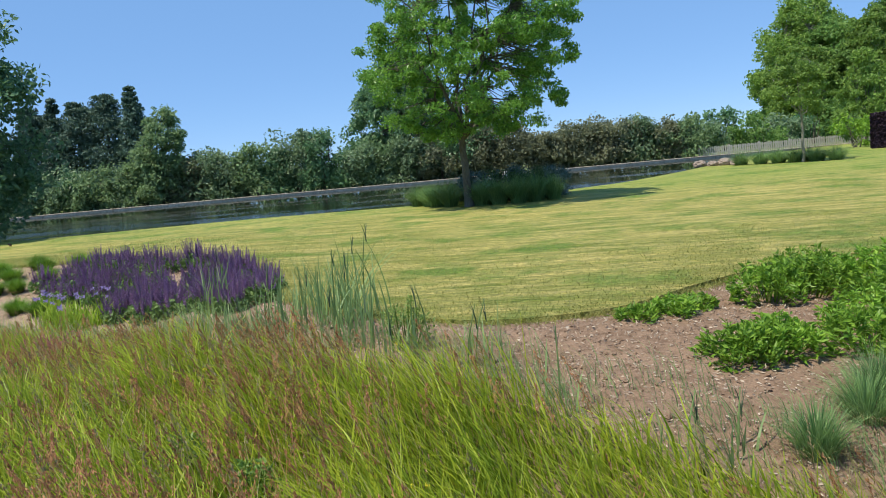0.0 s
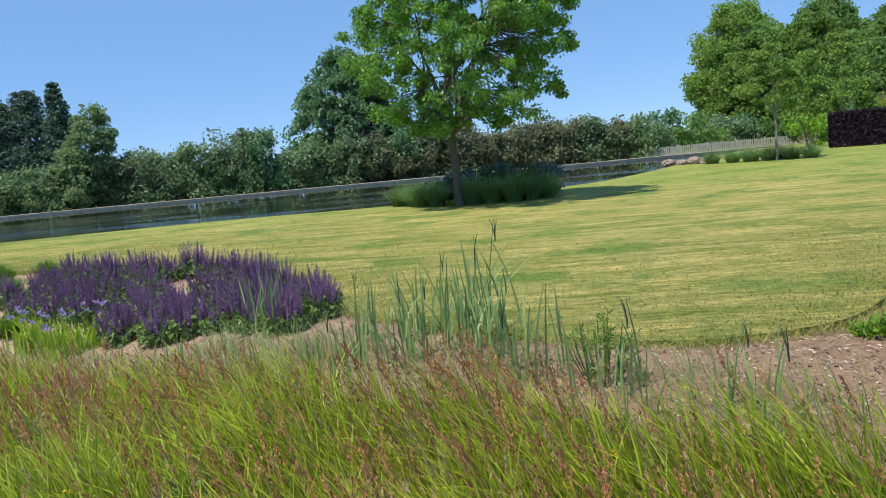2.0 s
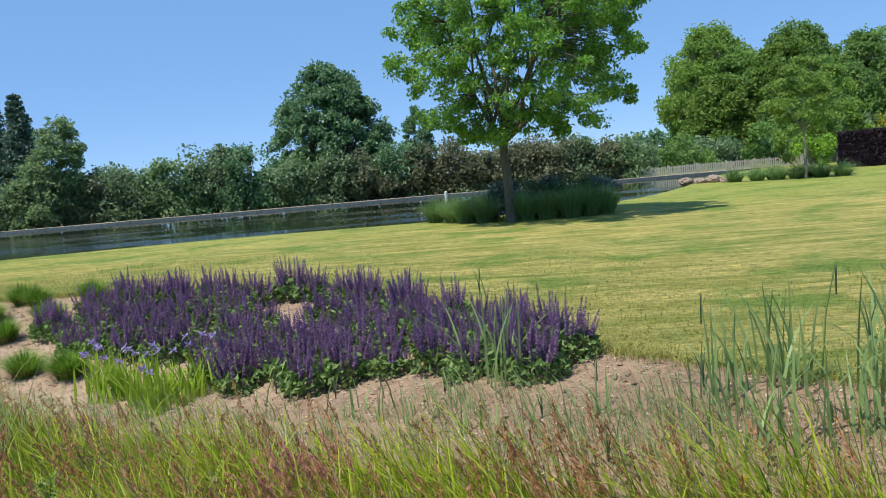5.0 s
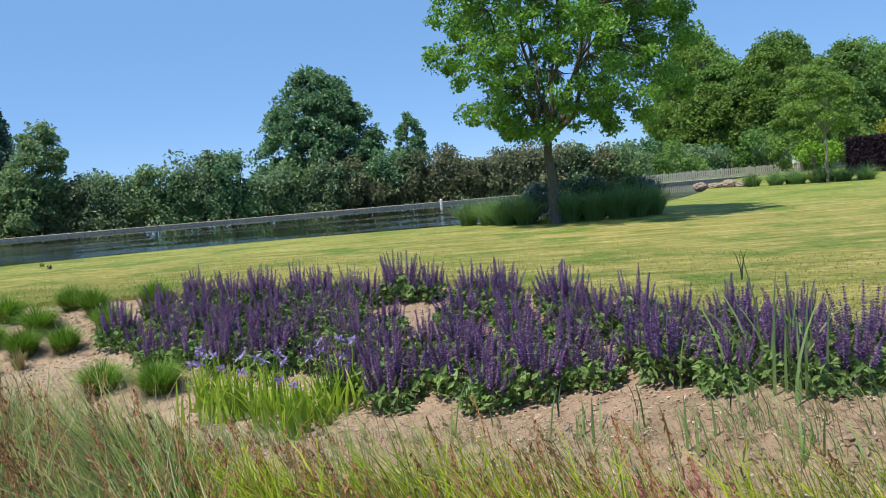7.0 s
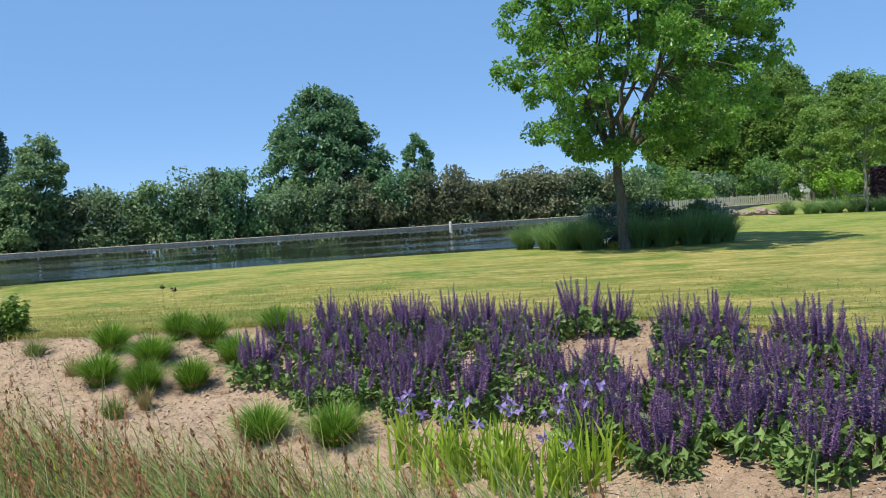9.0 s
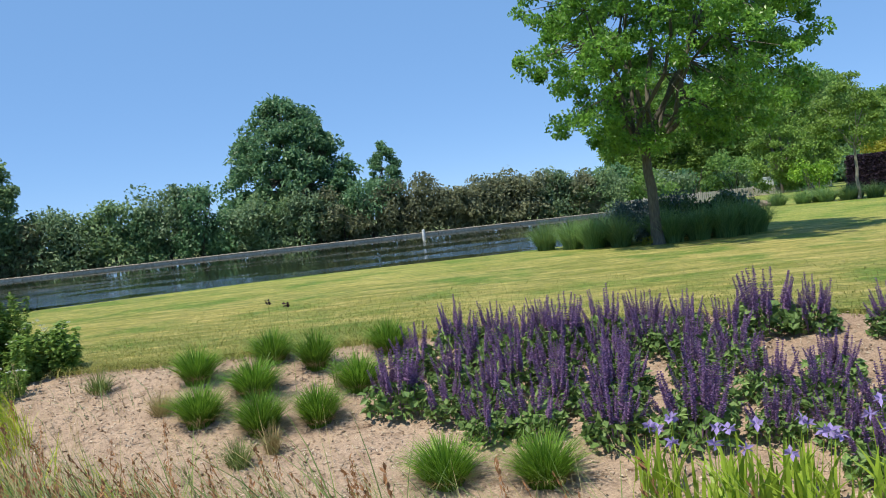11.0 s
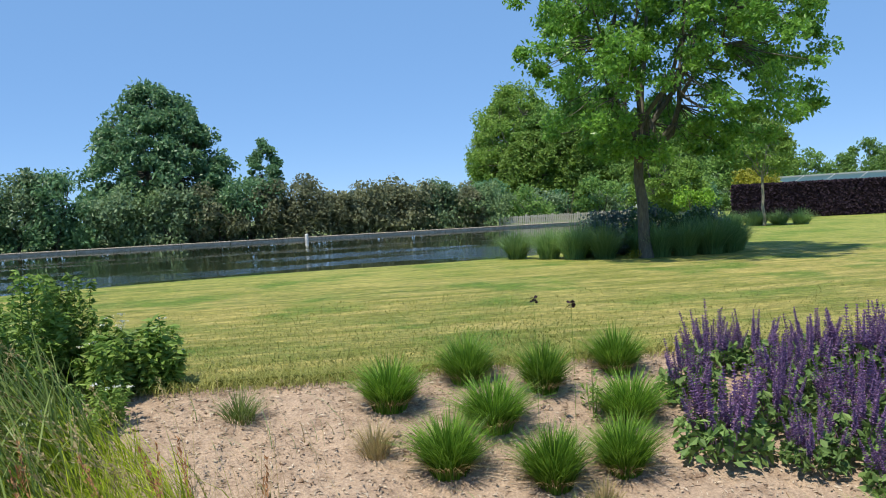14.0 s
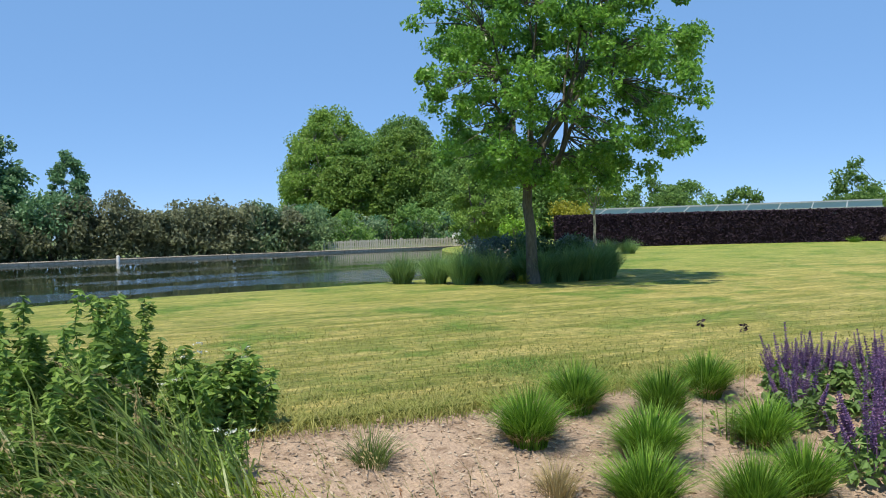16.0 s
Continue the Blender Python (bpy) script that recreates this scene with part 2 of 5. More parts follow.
L_TUFT_DARK = leaf_mat("dark_tuft_blade", (0.08, 0.18, 0.055), (0.30, 0.44, 0.16), 0.4, 0.45, 0.25, 3)
L_IRIS = leaf_mat("iris_blade", (0.16, 0.30, 0.025), (0.50, 0.64, 0.08), 0.45, 0.4, 0.25, 3)
L_REED = leaf_mat("reed_blade", (0.13, 0.23, 0.075), (0.34, 0.46, 0.18), 0.4, 0.45, 0.3, 3)
L_REED_TOP = leaf_mat("reed_tip", (0.05, 0.09, 0.055), (0.12, 0.17, 0.10), 0.2, 0.5, 0.3, 3)
L_MEADOW = leaf_mat("meadow_blade", (0.12, 0.22, 0.010), (0.62, 0.68, 0.06), 0.5, 0.45, 0.5, 1.1)
# short grass coloured dark to stand in for shade between taller blades
L_UNDER_SHADE = leaf_mat("under_grass", (0.035, 0.08, 0.005), (0.20, 0.30, 0.02), 0.4, 0.6, 0.5, 1.5)
# green blades; the darkest tone is lowered for shade inside the thicket
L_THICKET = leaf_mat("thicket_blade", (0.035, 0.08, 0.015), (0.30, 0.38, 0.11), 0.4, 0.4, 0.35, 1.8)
L_STRAW = leaf_mat("straw_stalk", (0.24, 0.19, 0.08), (0.48, 0.40, 0.20), 0.3, 0.6, 0.4, 1.2)
L_SORREL = leaf_mat("sorrel_seed", (0.20, 0.085, 0.035), (0.60, 0.32, 0.15), 0.35, 0.6, 0.4, 2)
L_PINK = leaf_mat("pink_seed", (0.45, 0.16, 0.13), (0.65, 0.32, 0.26), 0.3, 0.6, 0.4, 2)
L_MOUND = leaf_mat("spurge_leaf", (0.085, 0.21, 0.02), (0.33, 0.52, 0.06), 0.4, 0.42, 0.25, 3)
L_HERB = leaf_mat("herb_leaf", (0.08, 0.17, 0.03), (0.36, 0.50, 0.12), 0.45, 0.45, 0.3, 1.5)
L_LAWN = leaf_mat("lawn_blade", (0.17, 0.225, 0.04), (0.52, 0.47, 0.17), 0.35, 0.7, 0.6, 0.5)
L_CHIP = leaf_mat("dry_litter", (0.24, 0.175, 0.125), (0.62, 0.52, 0.40), 0.0, 0.9, 0.2, 2)
L_SHRUB = leaf_mat("island_shrub_leaf", (0.05, 0.10, 0.04), (0.13, 0.21, 0.075), 0.3, 0.55, 0.5, 1.0)
L_BLUE = leaf_mat("blue_grey_leaf", (0.06, 0.11, 0.08), (0.20, 0.27, 0.26), 0.2, 0.6, 0.4, 1.2)
VIOLET = leaf_mat("violet_flower", (0.115, 0.062, 0.15), (0.43, 0.265, 0.475), 0.35, 0.7, 0.3, 2.5)
LILAC = leaf_mat("lilac_petal", (0.24, 0.17, 0.46), (0.46, 0.38, 0.68), 0.35, 0.6, 0.3, 3)
WHITE_PETAL = leaf_mat("white_petal", (0.55, 0.57, 0.5), (0.8, 0.82, 0.76), 0.3, 0.6, 0.3, 3)
BLACK_PETAL = leaf_mat("black_petal", (0.012, 0.006, 0.01), (0.05, 0.02, 0.03), 0.1, 0.5, 0.3, 3)
YELLOW_PETAL = leaf_mat("yellow_petal", (0.6, 0.45, 0.02), (0.8, 0.7, 0.05), 0.3, 0.6, 0.3, 3)


# ---- mesh helpers ----
class Geo:
    """Vertices and faces gathered for one mesh."""

    def __init__(self):
        self.v, self.f, self.n = [], [], 0

    def add(self, verts, faces):
        verts = np.asarray(verts, float).reshape(-1, 3)
        self.v.append(verts)
        self.f.append(np.asarray(faces, np.int64) + self.n)
        self.n += len(verts)
        return self

    def mesh(self, name, material, smooth=False):
        me = bpy.data.meshes.new(name)
        me.vertices.add(self.n)
        me.vertices.foreach_set("co", np.concatenate(self.v).ravel())
        tot = np.concatenate([np.full(len(f), f.shape[1]) for f in self.f])
        loops = np.concatenate([f.ravel() for f in self.f])
        me.loops.add(len(loops))
        me.loops.foreach_set("vertex_index", loops)
        me.polygons.add(len(tot))
        me.polygons.foreach_set("loop_start", np.concatenate([[0], np.cumsum(tot)[:-1]]))
        me.polygons.foreach_set("use_smooth", np.full(len(tot), smooth))
        me.update(calc_edges=True)
        me.validate()
        me.materials.append(material)
        return me


def part(name, geo, material, parent=None, label="", smooth=False, m=None):
    ob = new(name, geo.mesh(name, material, smooth) if isinstance(geo, Geo) else geo)
    ob.parent = parent
    if m is not None:
        ob.matrix_basis = m
    return tagged(ob, label)


def thing(name, x, y, z, label, category, group="", kind=""):
    ob = new(name)
    ob.location = (x, y, z)
    ob.empty_display_size = 0.1
    return tagged(ob, label, category, group, kind)


def box(g, lo, hi):
    x0, y0, z0 = lo
    x1, y1, z1 = hi
    v = [(x0, y0, z0), (x1, y0, z0), (x1, y1, z0), (x0, y1, z0), (x0, y0, z1), (x1, y0, z1), (x1, y1, z1), (x0, y1, z1)]
    return g.add(v, [(0, 3, 2, 1), (4, 5, 6, 7), (0, 1, 5, 4), (1, 2, 6, 5), (2, 3, 7, 6), (3, 0, 4, 7)])


def unit(v):
    return v / np.maximum(np.linalg.norm(v, axis=-1, keepdims=True), 1e-9)


def tube(g, pts, radii, sides=7):
    pts = np.asarray(pts, float)
    k = len(pts)
    tang = unit(np.gradient(pts, axis=0))
    ref = np.array([1.0, 0.13, 0.0]) if abs(tang[0][2]) > 0.5 else np.array([0.0, 0.0, 1.0])
    a = unit(np.cross(tang, ref))
    b = np.cross(tang, a)
    ang = np.linspace(0, 2 * np.pi, sides, endpoint=False)
    rad = np.asarray(radii, float)[:, None, None]
    ring = pts[:, None] + rad * (np.cos(ang)[None, :, None] * a[:, None] + np.sin(ang)[None, :, None] * b[:, None])
    f = [(i * sides + j, i * sides + (j + 1) % sides, (i + 1) * sides + (j + 1) % sides, (i + 1) * sides + j) for i in range(k - 1) for j in range(sides)]
    return g.add(ring.reshape(-1, 3), f)


def leaves(g, P, length, width, rng, out=None, droop=0.2, fold=0.18):
    """One folded four-cornered leaf at each place."""
    P = np.asarray(P, float)
    n = len(P)
    d = rng.normal(size=(n, 3))
    if out is not None:
        d = unit(d) * 0.9 + out
    d[:, 2] -= droop
    d = unit(d)
    up = rng.normal(size=(n, 3)) * 0.8 + np.array([0, 0, 1.0])
    s = unit(np.cross(d, up))
    nn = np.cross(s, d)
    L = length * rng.uniform(0.65, 1.3, (n, 1))
    W = width * rng.uniform(0.65, 1.3, (n, 1))
    v = np.stack([P - 0.5 * L * d, P + 0.5 * W * s + fold * W * nn, P + 0.5 * L * d, P - 0.5 * W * s + fold * W * nn], 1)
    i = np.arange(n)[:, None] * 4
    return g.add(v.reshape(-1, 3), np.concatenate([i, i + 1, i + 2, i + 3], 1))


def blades(g, P, height, width, az, lean, rng, segs=3):
    """Curved, tapering blades that rise from P and lean over by lean times their height towards az."""
    P = np.asarray(P, float)
    n = len(P)
    height, width, az, lean = (np.broadcast_to(np.asarray(q, float), (n,)) for q in (height, width, az, lean))
    dirv = np.stack([np.cos(az), np.sin(az), np.zeros(n)], 1)
    face = az + np.pi / 2 + rng.uniform(-0.9, 0.9, n)
    side = np.stack([np.cos(face), np.sin(face), np.zeros(n)], 1)
    rows = []
    for k in range(segs):
        t = k / segs
        c = P + dirv * (lean * height * t ** 1.9)[:, None] + np.array([0, 0, 1.0]) * (height * (t - 0.28 * lean * t ** 2.5))[:, None]
        w = (width * (1 - 0.75 * t ** 1.5) * 0.5)[:, None] * side
        rows += [c - w, c + w]
    rows.append(P + dirv * (lean * height)[:, None] + np.array([0, 0, 1.0]) * (height * (1 - 0.28 * lean))[:, None])
    m = 2 * segs + 1
    v = np.stack(rows, 1).reshape(-1, 3)
    base = np.arange(n)[:, None] * m
    q = np.concatenate([np.concatenate([base + 2 * k, base + 2 * k + 1, base + 2 * k + 3, base + 2 * k + 2], 1) for k in range(segs - 1)])
    g.add(v, q)
    g.f.append(np.concatenate([base + 2 * segs - 2, base + 2 * segs - 1, base + 2 * segs], 1) + (g.n - len(v)))
    return g


def inside(x, y, poly):
    x, y = np.asarray(x, float), np.asarray(y, float)
    hit = np.zeros(x.shape, bool)
    px, py = poly[-1]
    for qx, qy in poly:
        if qy != py:
            hit ^= ((qy > y) != (py > y)) & (x < (px - qx) * (y - qy) / (py - qy) + qx)
        px, py = qx, qy
    return hit


def smooth_line(pts, per=6):
    """A Catmull-Rom line through a few points."""
    p = np.array([pts[0], *pts, pts[-1]], float)
    out = []
    for i in range(1, len(p) - 2):
        for k in range(per):
            t = k / per
            out.append(0.5 * (2 * p[i] + (p[i + 1] - p[i - 1]) * t + (2 * p[i - 1] - 5 * p[i] + 4 * p[i + 1] - p[i + 2]) * t * t + (3 * p[i] - p[i - 1] - 3 * p[i + 1] + p[i + 2]) * t ** 3))
    return [tuple(q) for q in out] + [tuple(pts[-1])]


def scatter(n, poly, rng, seed_clump=None):
    xs, ys = zip(*poly)
    out = np.zeros((0, 2))
    while len(out) < n:
        c = np.stack([rng.uniform(min(xs), max(xs), n * 2), rng.uniform(min(ys), max(ys), n * 2)], 1)
        c = c[inside(c[:, 0], c[:, 1], poly)]
        if seed_clump:
            v = np.array([noise.noise((a * seed_clump, b * seed_clump, 3.1)) for a, b in c])
            c = c[v + rng.uniform(-0.45, 0.45, len(c)) > 0]
        out = np.concatenate([out, c])
    return out[:n]


def spaced(poly, gap, rng, tries=4000):
    xs, ys = zip(*poly)
    got = []
    for _ in range(tries):
        x, y = rng.uniform(min(xs), max(xs)), rng.uniform(min(ys), max(ys))
        if inside(x, y, poly) and all((x - a) ** 2 + (y - b) ** 2 > gap * gap for a, b in got):
            got.append((x, y))
    return got


# ---- ground, lawn, bed, pond ----
LAWN_EDGE = smooth_line([(-30, 25), (-22, 23.5), (-16.5, 21.0), (-14, 19.3), (-12.9, 18.75), (-12.25, 18.45), (-11.6, 18.25), (-10.9, 18.05), (-10.0, 17.95), (-9.3, 17.75), (-8.6, 17.6), (-7.4, 17.2), (-5.9, 16.4),
                         (-4.4, 14.9), (-3.6, 13.2), (-3.2, 11.6), (-2.8, 10.9), (-2.1, 9.9), (-1.1, 9.0), (-0.1, 8.45), (1.1, 8.6), (2.1, 9.5), (3.0, 10.2), (4.6, 10.9), (7.5, 11.2), (12, 10), (20, 6)])
POND_NEAR = smooth_line([(-90, 36), (-40, 34.5), (-24, 31.5), (-16, 30.6), (-12, 31.0), (-9, 31.4), (-4, 31.2), (1, 32.4), (5, 35), (9, 40.5), (12, 46), (17, 55), (25, 64), (35, 69.3)])
MEADOW_EDGE = smooth_line([(5, 1.8), (3.0, 3.5), (1.7, 4.6), (0.7, 5.4), (-0.3, 6.3), (-1.3, 7.2), (-2.3, 7.8), (-3.4, 8.7), (-4.6, 9.8), (-6.4, 11.0), (-7.3, 11.6), (-8.6, 12.4), (-9.6, 13.2), (-11, 14.8), (-12.1, 16.4), (-13.1, 18.0), (-14.6, 19.4)])
WALK = [(2.2, -1.8), (-0.07, 0.44), (-4, 4.05), (-7.6, 7.2), (-11.4, 11.2), (-14.4, 13.83), (-16.5, 15.8)]
BANK_Y = 70.6
WATER_Z = -0.28
CREST = [(-13, 18.6), (-11.6, 18.3), (-10, 17.9), (-6.5, 16.4)]


def line_distance(x, y, line):
    p = np.stack([np.ravel(x), np.ravel(y)], 1).astype(float)
    line = np.asarray(line, float)
    best = np.full(len(p), 1e9)
    for a, b in zip(line[:-1], line[1:]):
        d = b - a
        t = np.clip(((p - a) @ d) / (d @ d), 0, 1)
        best = np.minimum(best, np.hypot(*(p - a - t[:, None] * d).T))
    return best


def crest_rise(x, y):
    """The low swell of the lawn along the bed."""
    return 0.14 * np.exp(-(line_distance(x, y, CREST) / 3.0) ** 2)


def soil_heights(x, y):
    """The bed falls from the lawn's edge to a shallow ditch; the meadow rises from it to the walker."""
    x, y = np.ravel(x).astype(float), np.ravel(y).astype(float)
    d = line_distance(x, y, LAWN_EDGE)
    steep = np.clip((-x - 2) / 3, 0, 1)
    z1 = crest_rise(x, y) - 0.04 - (1 - steep) * 0.028 * d ** 2 - steep * 0.2 * d
    z2 = -0.15 - 0.18 * np.maximum(line_distance(x, y, WALK) - 0.8, 0)
    k = 0.12
    z = np.maximum(k * np.logaddexp(z1 / k, z2 / k), -0.62)
    fine = np.array([0.05 * noise.noise((a * 0.9, b * 0.9, 0.0)) + 0.035 * noise.noise((a * 3.1, b * 3.1, 1.0)) + 0.02 * noise.noise((a * 7.5, b * 7.5, 2.0)) for a, b in zip(x, y)])
    return z + fine * np.clip(d * 2.0, 0.2, 1)


def soil_z(x, y):
    return float(soil_heights([x], [y])[0])


def grid_mesh(xs, ys, zf):
    g = Geo()
    X, Y = np.meshgrid(xs, ys)
    Z = np.asarray(zf(X.ravel(), Y.ravel()))
    w = len(xs)
    i = (np.arange(len(ys) - 1)[:, None] * w + np.arange(w - 1)[None, :]).ravel()[:, None]
    return g.add(np.stack([X.ravel(), Y.ravel(), Z], 1), np.concatenate([i, i + 1, i + w + 1, i + w], 1))


BED_OUTLINE = [(x + 0.1, y + 0.15) for x, y in LAWN_EDGE[:-8]] + [(9.5, 7.5), (8.5, 2), (5.5, -3.2), (1.8, -2.8)] + [(x - 0.75, y - 0.8) for x, y in WALK[1:-1]] + [(-17.5, 15.4), (-24, 22)]
BED_HOLLOW = [(x, y + 0.6) for x, y in LAWN_EDGE[:-10]] + [(6.5, 6.0), (5, 0.8), (1.0, 1.4)] + [(x + 0.9, y + 0.9) for x, y in WALK[2:-1]] + [(-16.0, 18), (-22, 23.5)]
POND_HOLE = [(x, y - 1.2) for x, y in POND_NEAR] + [(35.2, BANK_Y), (-90, BANK_Y)]


def ground_z(x, y):
    z = np.where(y > 60, -0.12, -0.22)
    z = np.where(inside(x, y, BED_HOLLOW), -0.95, z)
    return np.where((x > -89) & (x < 35) & (y < BANK_Y) & inside(x, y, POND_HOLE), -1.1, z)


far = [100, 140, 220, 400, 900, 2500]
gx = np.unique(np.concatenate([[-v for v in far], np.arange(-90, 60, 1.0), [35.0, 35.2], far]))
gy = np.unique(np.concatenate([[-2500, -800, -200, -60], np.arange(-20, 75, 1.0), [BANK_Y - 0.05, BANK_Y], [80, 90], [v + 20 for v in far]]))
ground = part("ground", grid_mesh(gx, gy, ground_z), EARTH)
tagged(ground, "rough grassy field ground reaching to the horizon", "ground", "", "structure")

lawn_outline = LAWN_EDGE + [(60, -10), (75, 40), (60, 75), (36, 75), (36, 69.5)] + POND_NEAR[::-1] + [(-90, 27)]


def lawn_z(x, y):
    return float(crest_rise([x], [y])[0]) + 0.03 * math.sin(0.21 * x + 0.5) * math.sin(0.17 * y) + 0.02 * noise.noise((x * 0.15, y * 0.15, 4.0))


def lawn_mesh(outline):
    """The outline filled with gently uneven triangles, with an upright edge."""
    pts = [Vector(p) for p in outline]
    n = len(pts)
    xs, ys = np.meshgrid(np.arange(-88, 74, 1.5), np.arange(-9, 75, 1.5))
    ok = inside(xs.ravel(), ys.ravel(), outline)
    pts += [Vector((a, b)) for a, b in zip(xs.ravel()[ok], ys.ravel()[ok])]
    verts, _, faces, *_ = geometry.delaunay_2d_cdt(pts, [(i, (i + 1) % n) for i in range(n)], [], 1, 1e-4)
    g = Geo()
    g.add([(v.x, v.y, lawn_z(v.x, v.y)) for v in verts], [tuple(f) for f in faces])
    rim = [(x, y, lawn_z(x, y)) for x, y in outline] + [(x, y, -0.95) for x, y in outline]
    g.add(rim, [(i, i + n, (i + 1) % n + n, (i + 1) % n) for i in range(n)])
    return g


lawn = part("lawn", lawn_mesh(lawn_outline), LAWN)
tagged(lawn, "mown lawn with green and straw-dry streaks", "lawn", "", "structure")

bed_geo = grid_mesh(np.arange(-32, 14, 0.14), np.arange(-8, 28, 0.14), soil_heights)
mid = bed_geo.v[0][bed_geo.f[0]].mean(1)
bed_geo.f[0] = bed_geo.f[0][inside(mid[:, 0], mid[:, 1], BED_OUTLINE)]
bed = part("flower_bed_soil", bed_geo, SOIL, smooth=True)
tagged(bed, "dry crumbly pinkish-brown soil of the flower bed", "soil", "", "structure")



tagged(part("water", grid_mesh(np.arange(-90, 38, 2.0), np.linspace(28, BANK_Y + 0.3, 30), lambda x, y: WATER_Z + 0.003 * np.sin(x * 0.7) * np.sin(y * 0.9)), WATER, smooth=True),
       "dark green pond water with light wind ripples", "pond", "", "structure")

# timber edging along the far side of the pond
edging = thing("pond_edging", 0, BANK_Y, WATER_Z, "weathered grey timber edging along the pond bank", "edging", "", "structure")
for k in range(38):
    g = Geo()
    x0 = -90 + k * 3.3
    box(g, (x0, -0.09, -0.4), (x0 + 3.27, 0.0, 0.15 + 0.012 * math.sin(k * 2.1)))
    part("board", g, TIMBER, edging)
g = Geo()
box(g, (-90, -0.14, 0.163), (36, 0.45, 0.213))
part("capping", g, CAPPING, edging, "pale weathered capping board")


# ---- trees and hedges ----
def bend(a, b, rng, sag=0.0, k=5, wob=0.06):
    """Points of a slightly crooked line from a to b."""
    a, b = np.asarray(a, float), np.asarray(b, float)
    t = np.linspace(0, 1, k)[:, None]
    size = np.linalg.norm(b - a)
    p = a + (b - a) * t + np.array([0, 0, sag * size]) * (4 * t * (1 - t))
    p[1:-1] += rng.normal(size=(k - 2, 3)) * wob * size * 0.5
    return p


def leaf_clump(g, c, r, n, size, rng, flat=0.7, shell=0.55):
    d = unit(rng.normal(size=(n, 3)))
    rad = rng.uniform(0, 1, (n, 1)) ** shell
    P = np.asarray(c) + d * rad * np.array([r, r, r * flat])
    leaves(g, P, size, size * 0.55, rng, d * 0.5, 0.25)


def tree(name, x, y, height, profile, trunk_r, fork, clumps, clump_r, per, leaf, mat, bark, label, category, seed, z=0.0, lean=(0, 0), limbs=7, centre=(0, 0), group="", flat=0.7, fill=0.45, skew=0.0):
    """A tree with trunk, limbs to its leaf clumps, and a crown. profile: rows of height share and crown radius."""
    rng = np.random.default_rng(seed)
    t = thing(name, x, y, z, label, category, group)
    fork_p = np.array([lean[0], lean[1], fork])
    g = Geo()
    pts = bend((0, 0, -0.15), fork_p, rng, 0, 6, 0.014)
    rad = trunk_r * np.linspace(1.0, 0.72, 6)
    rad[0] *= 1.35
    tube(g, pts, rad, 10)
    part("trunk", g, bark, t, "", True)
    hs, rs = np.array([p[0] for p in profile]) * height, np.array([p[1] for p in profile])
    cs = []
    while len(cs) < clumps:
        h = rng.uniform(hs[0], hs[-1])
        r = np.interp(h, hs, rs)
        if rng.uniform(0, rs.max()) > r:
            continue
        a = rng.uniform(0, 2 * math.pi)
        q = r * rng.uniform(fill, 1.0) ** 0.5
        q = max(q - clump_r * 0.5, 0) if r > clump_r else q * 0.5
        cs.append((centre[0] + q * math.cos(a) + skew * (h - hs[0]), centre[1] + q * math.sin(a), h))
    cs = np.array(cs)
    tops = []
    wood = Geo()
    for k in range(limbs):
        a = 2 * math.pi * (k + rng.uniform(-0.25, 0.25)) / limbs
        h = fork + (height - fork) * rng.uniform(0.35, 0.75)
        r = np.interp(h, hs, rs) * rng.uniform(0.35, 0.6)
        end = np.array([centre[0] + r * math.cos(a), centre[1] + r * math.sin(a), h])
        lp = bend(fork_p - (0, 0, 0.1), end, rng, -0.08, 7, 0.05)
        lr = trunk_r * np.linspace(0.5, 0.12, 7)
        gl = Geo()
        tube(gl, lp, lr, 7)
        part("limb", gl, bark, t, "", True)
        tops += list(lp[2:])
    tops = np.array(tops)
    crown = Geo()
    for c in cs:
        d = np.linalg.norm(tops - c, axis=1)
        s = tops[d.argmin()]
        tube(wood, bend(s, c, rng, 0.05, 4, 0.08), trunk_r * np.array([0.14, 0.1, 0.06, 0.02]), 4)
        leaf_clump(crown, c, clump_r * rng.uniform(0.6, 1.25), int(per * rng.uniform(0.6, 1.3)), leaf, rng, flat)
    tagged(part("branchwork", wood, bark, t), kind="stuff")
    part("crown", crown, mat, t)
    return t


def bush(name, x, y, z, rx, ry, h, n, leaf, mat, label, category, seed, group="", top=0.35, stem_mat=None):
    """A shrub that is leafy to the ground, with an uneven outline."""
    rng = np.random.default_rng(seed)
    t = thing(name, x, y, z, label, category, group)
    for _ in range(5):
        g = Geo()
        a = rng.uniform(0, 6.28)
        tube(g, bend((0.1 * math.cos(a), 0.1 * math.sin(a), -0.1), (0.5 * rx * math.cos(a), 0.5 * ry * math.sin(a), 0.75 * h), rng), np.linspace(0.05, 0.012, 5) * h / 3, 5)
        part("stem", g, stem_mat or BARK, t)
    g = Geo()
    k = max(12, n // 130)
    for _ in range(k):
        a, q = rng.uniform(0, 6.28), rng.uniform(0.2, 1) ** 0.6
        zz = rng.uniform(0.05, 1.0)
        sh = math.sqrt(max(1 - max(zz - (1 - top), 0) ** 2 / top ** 2 * 0.8, 0.1))
        c = (rx * 0.85 * q * sh * math.cos(a), ry * 0.85 * q * sh * math.sin(a), h * zz * rng.uniform(0.85, 1.0))
        leaf_clump(g, c, 0.26 * (rx + h * 0.5) * rng.uniform(0.6, 1.1), n // k, leaf, rng, 0.85)
    P = g.v
    for v in P:
        v[:, 2] = np.maximum(v[:, 2], 0.0)
    part("foliage", g, mat, t)
    return t


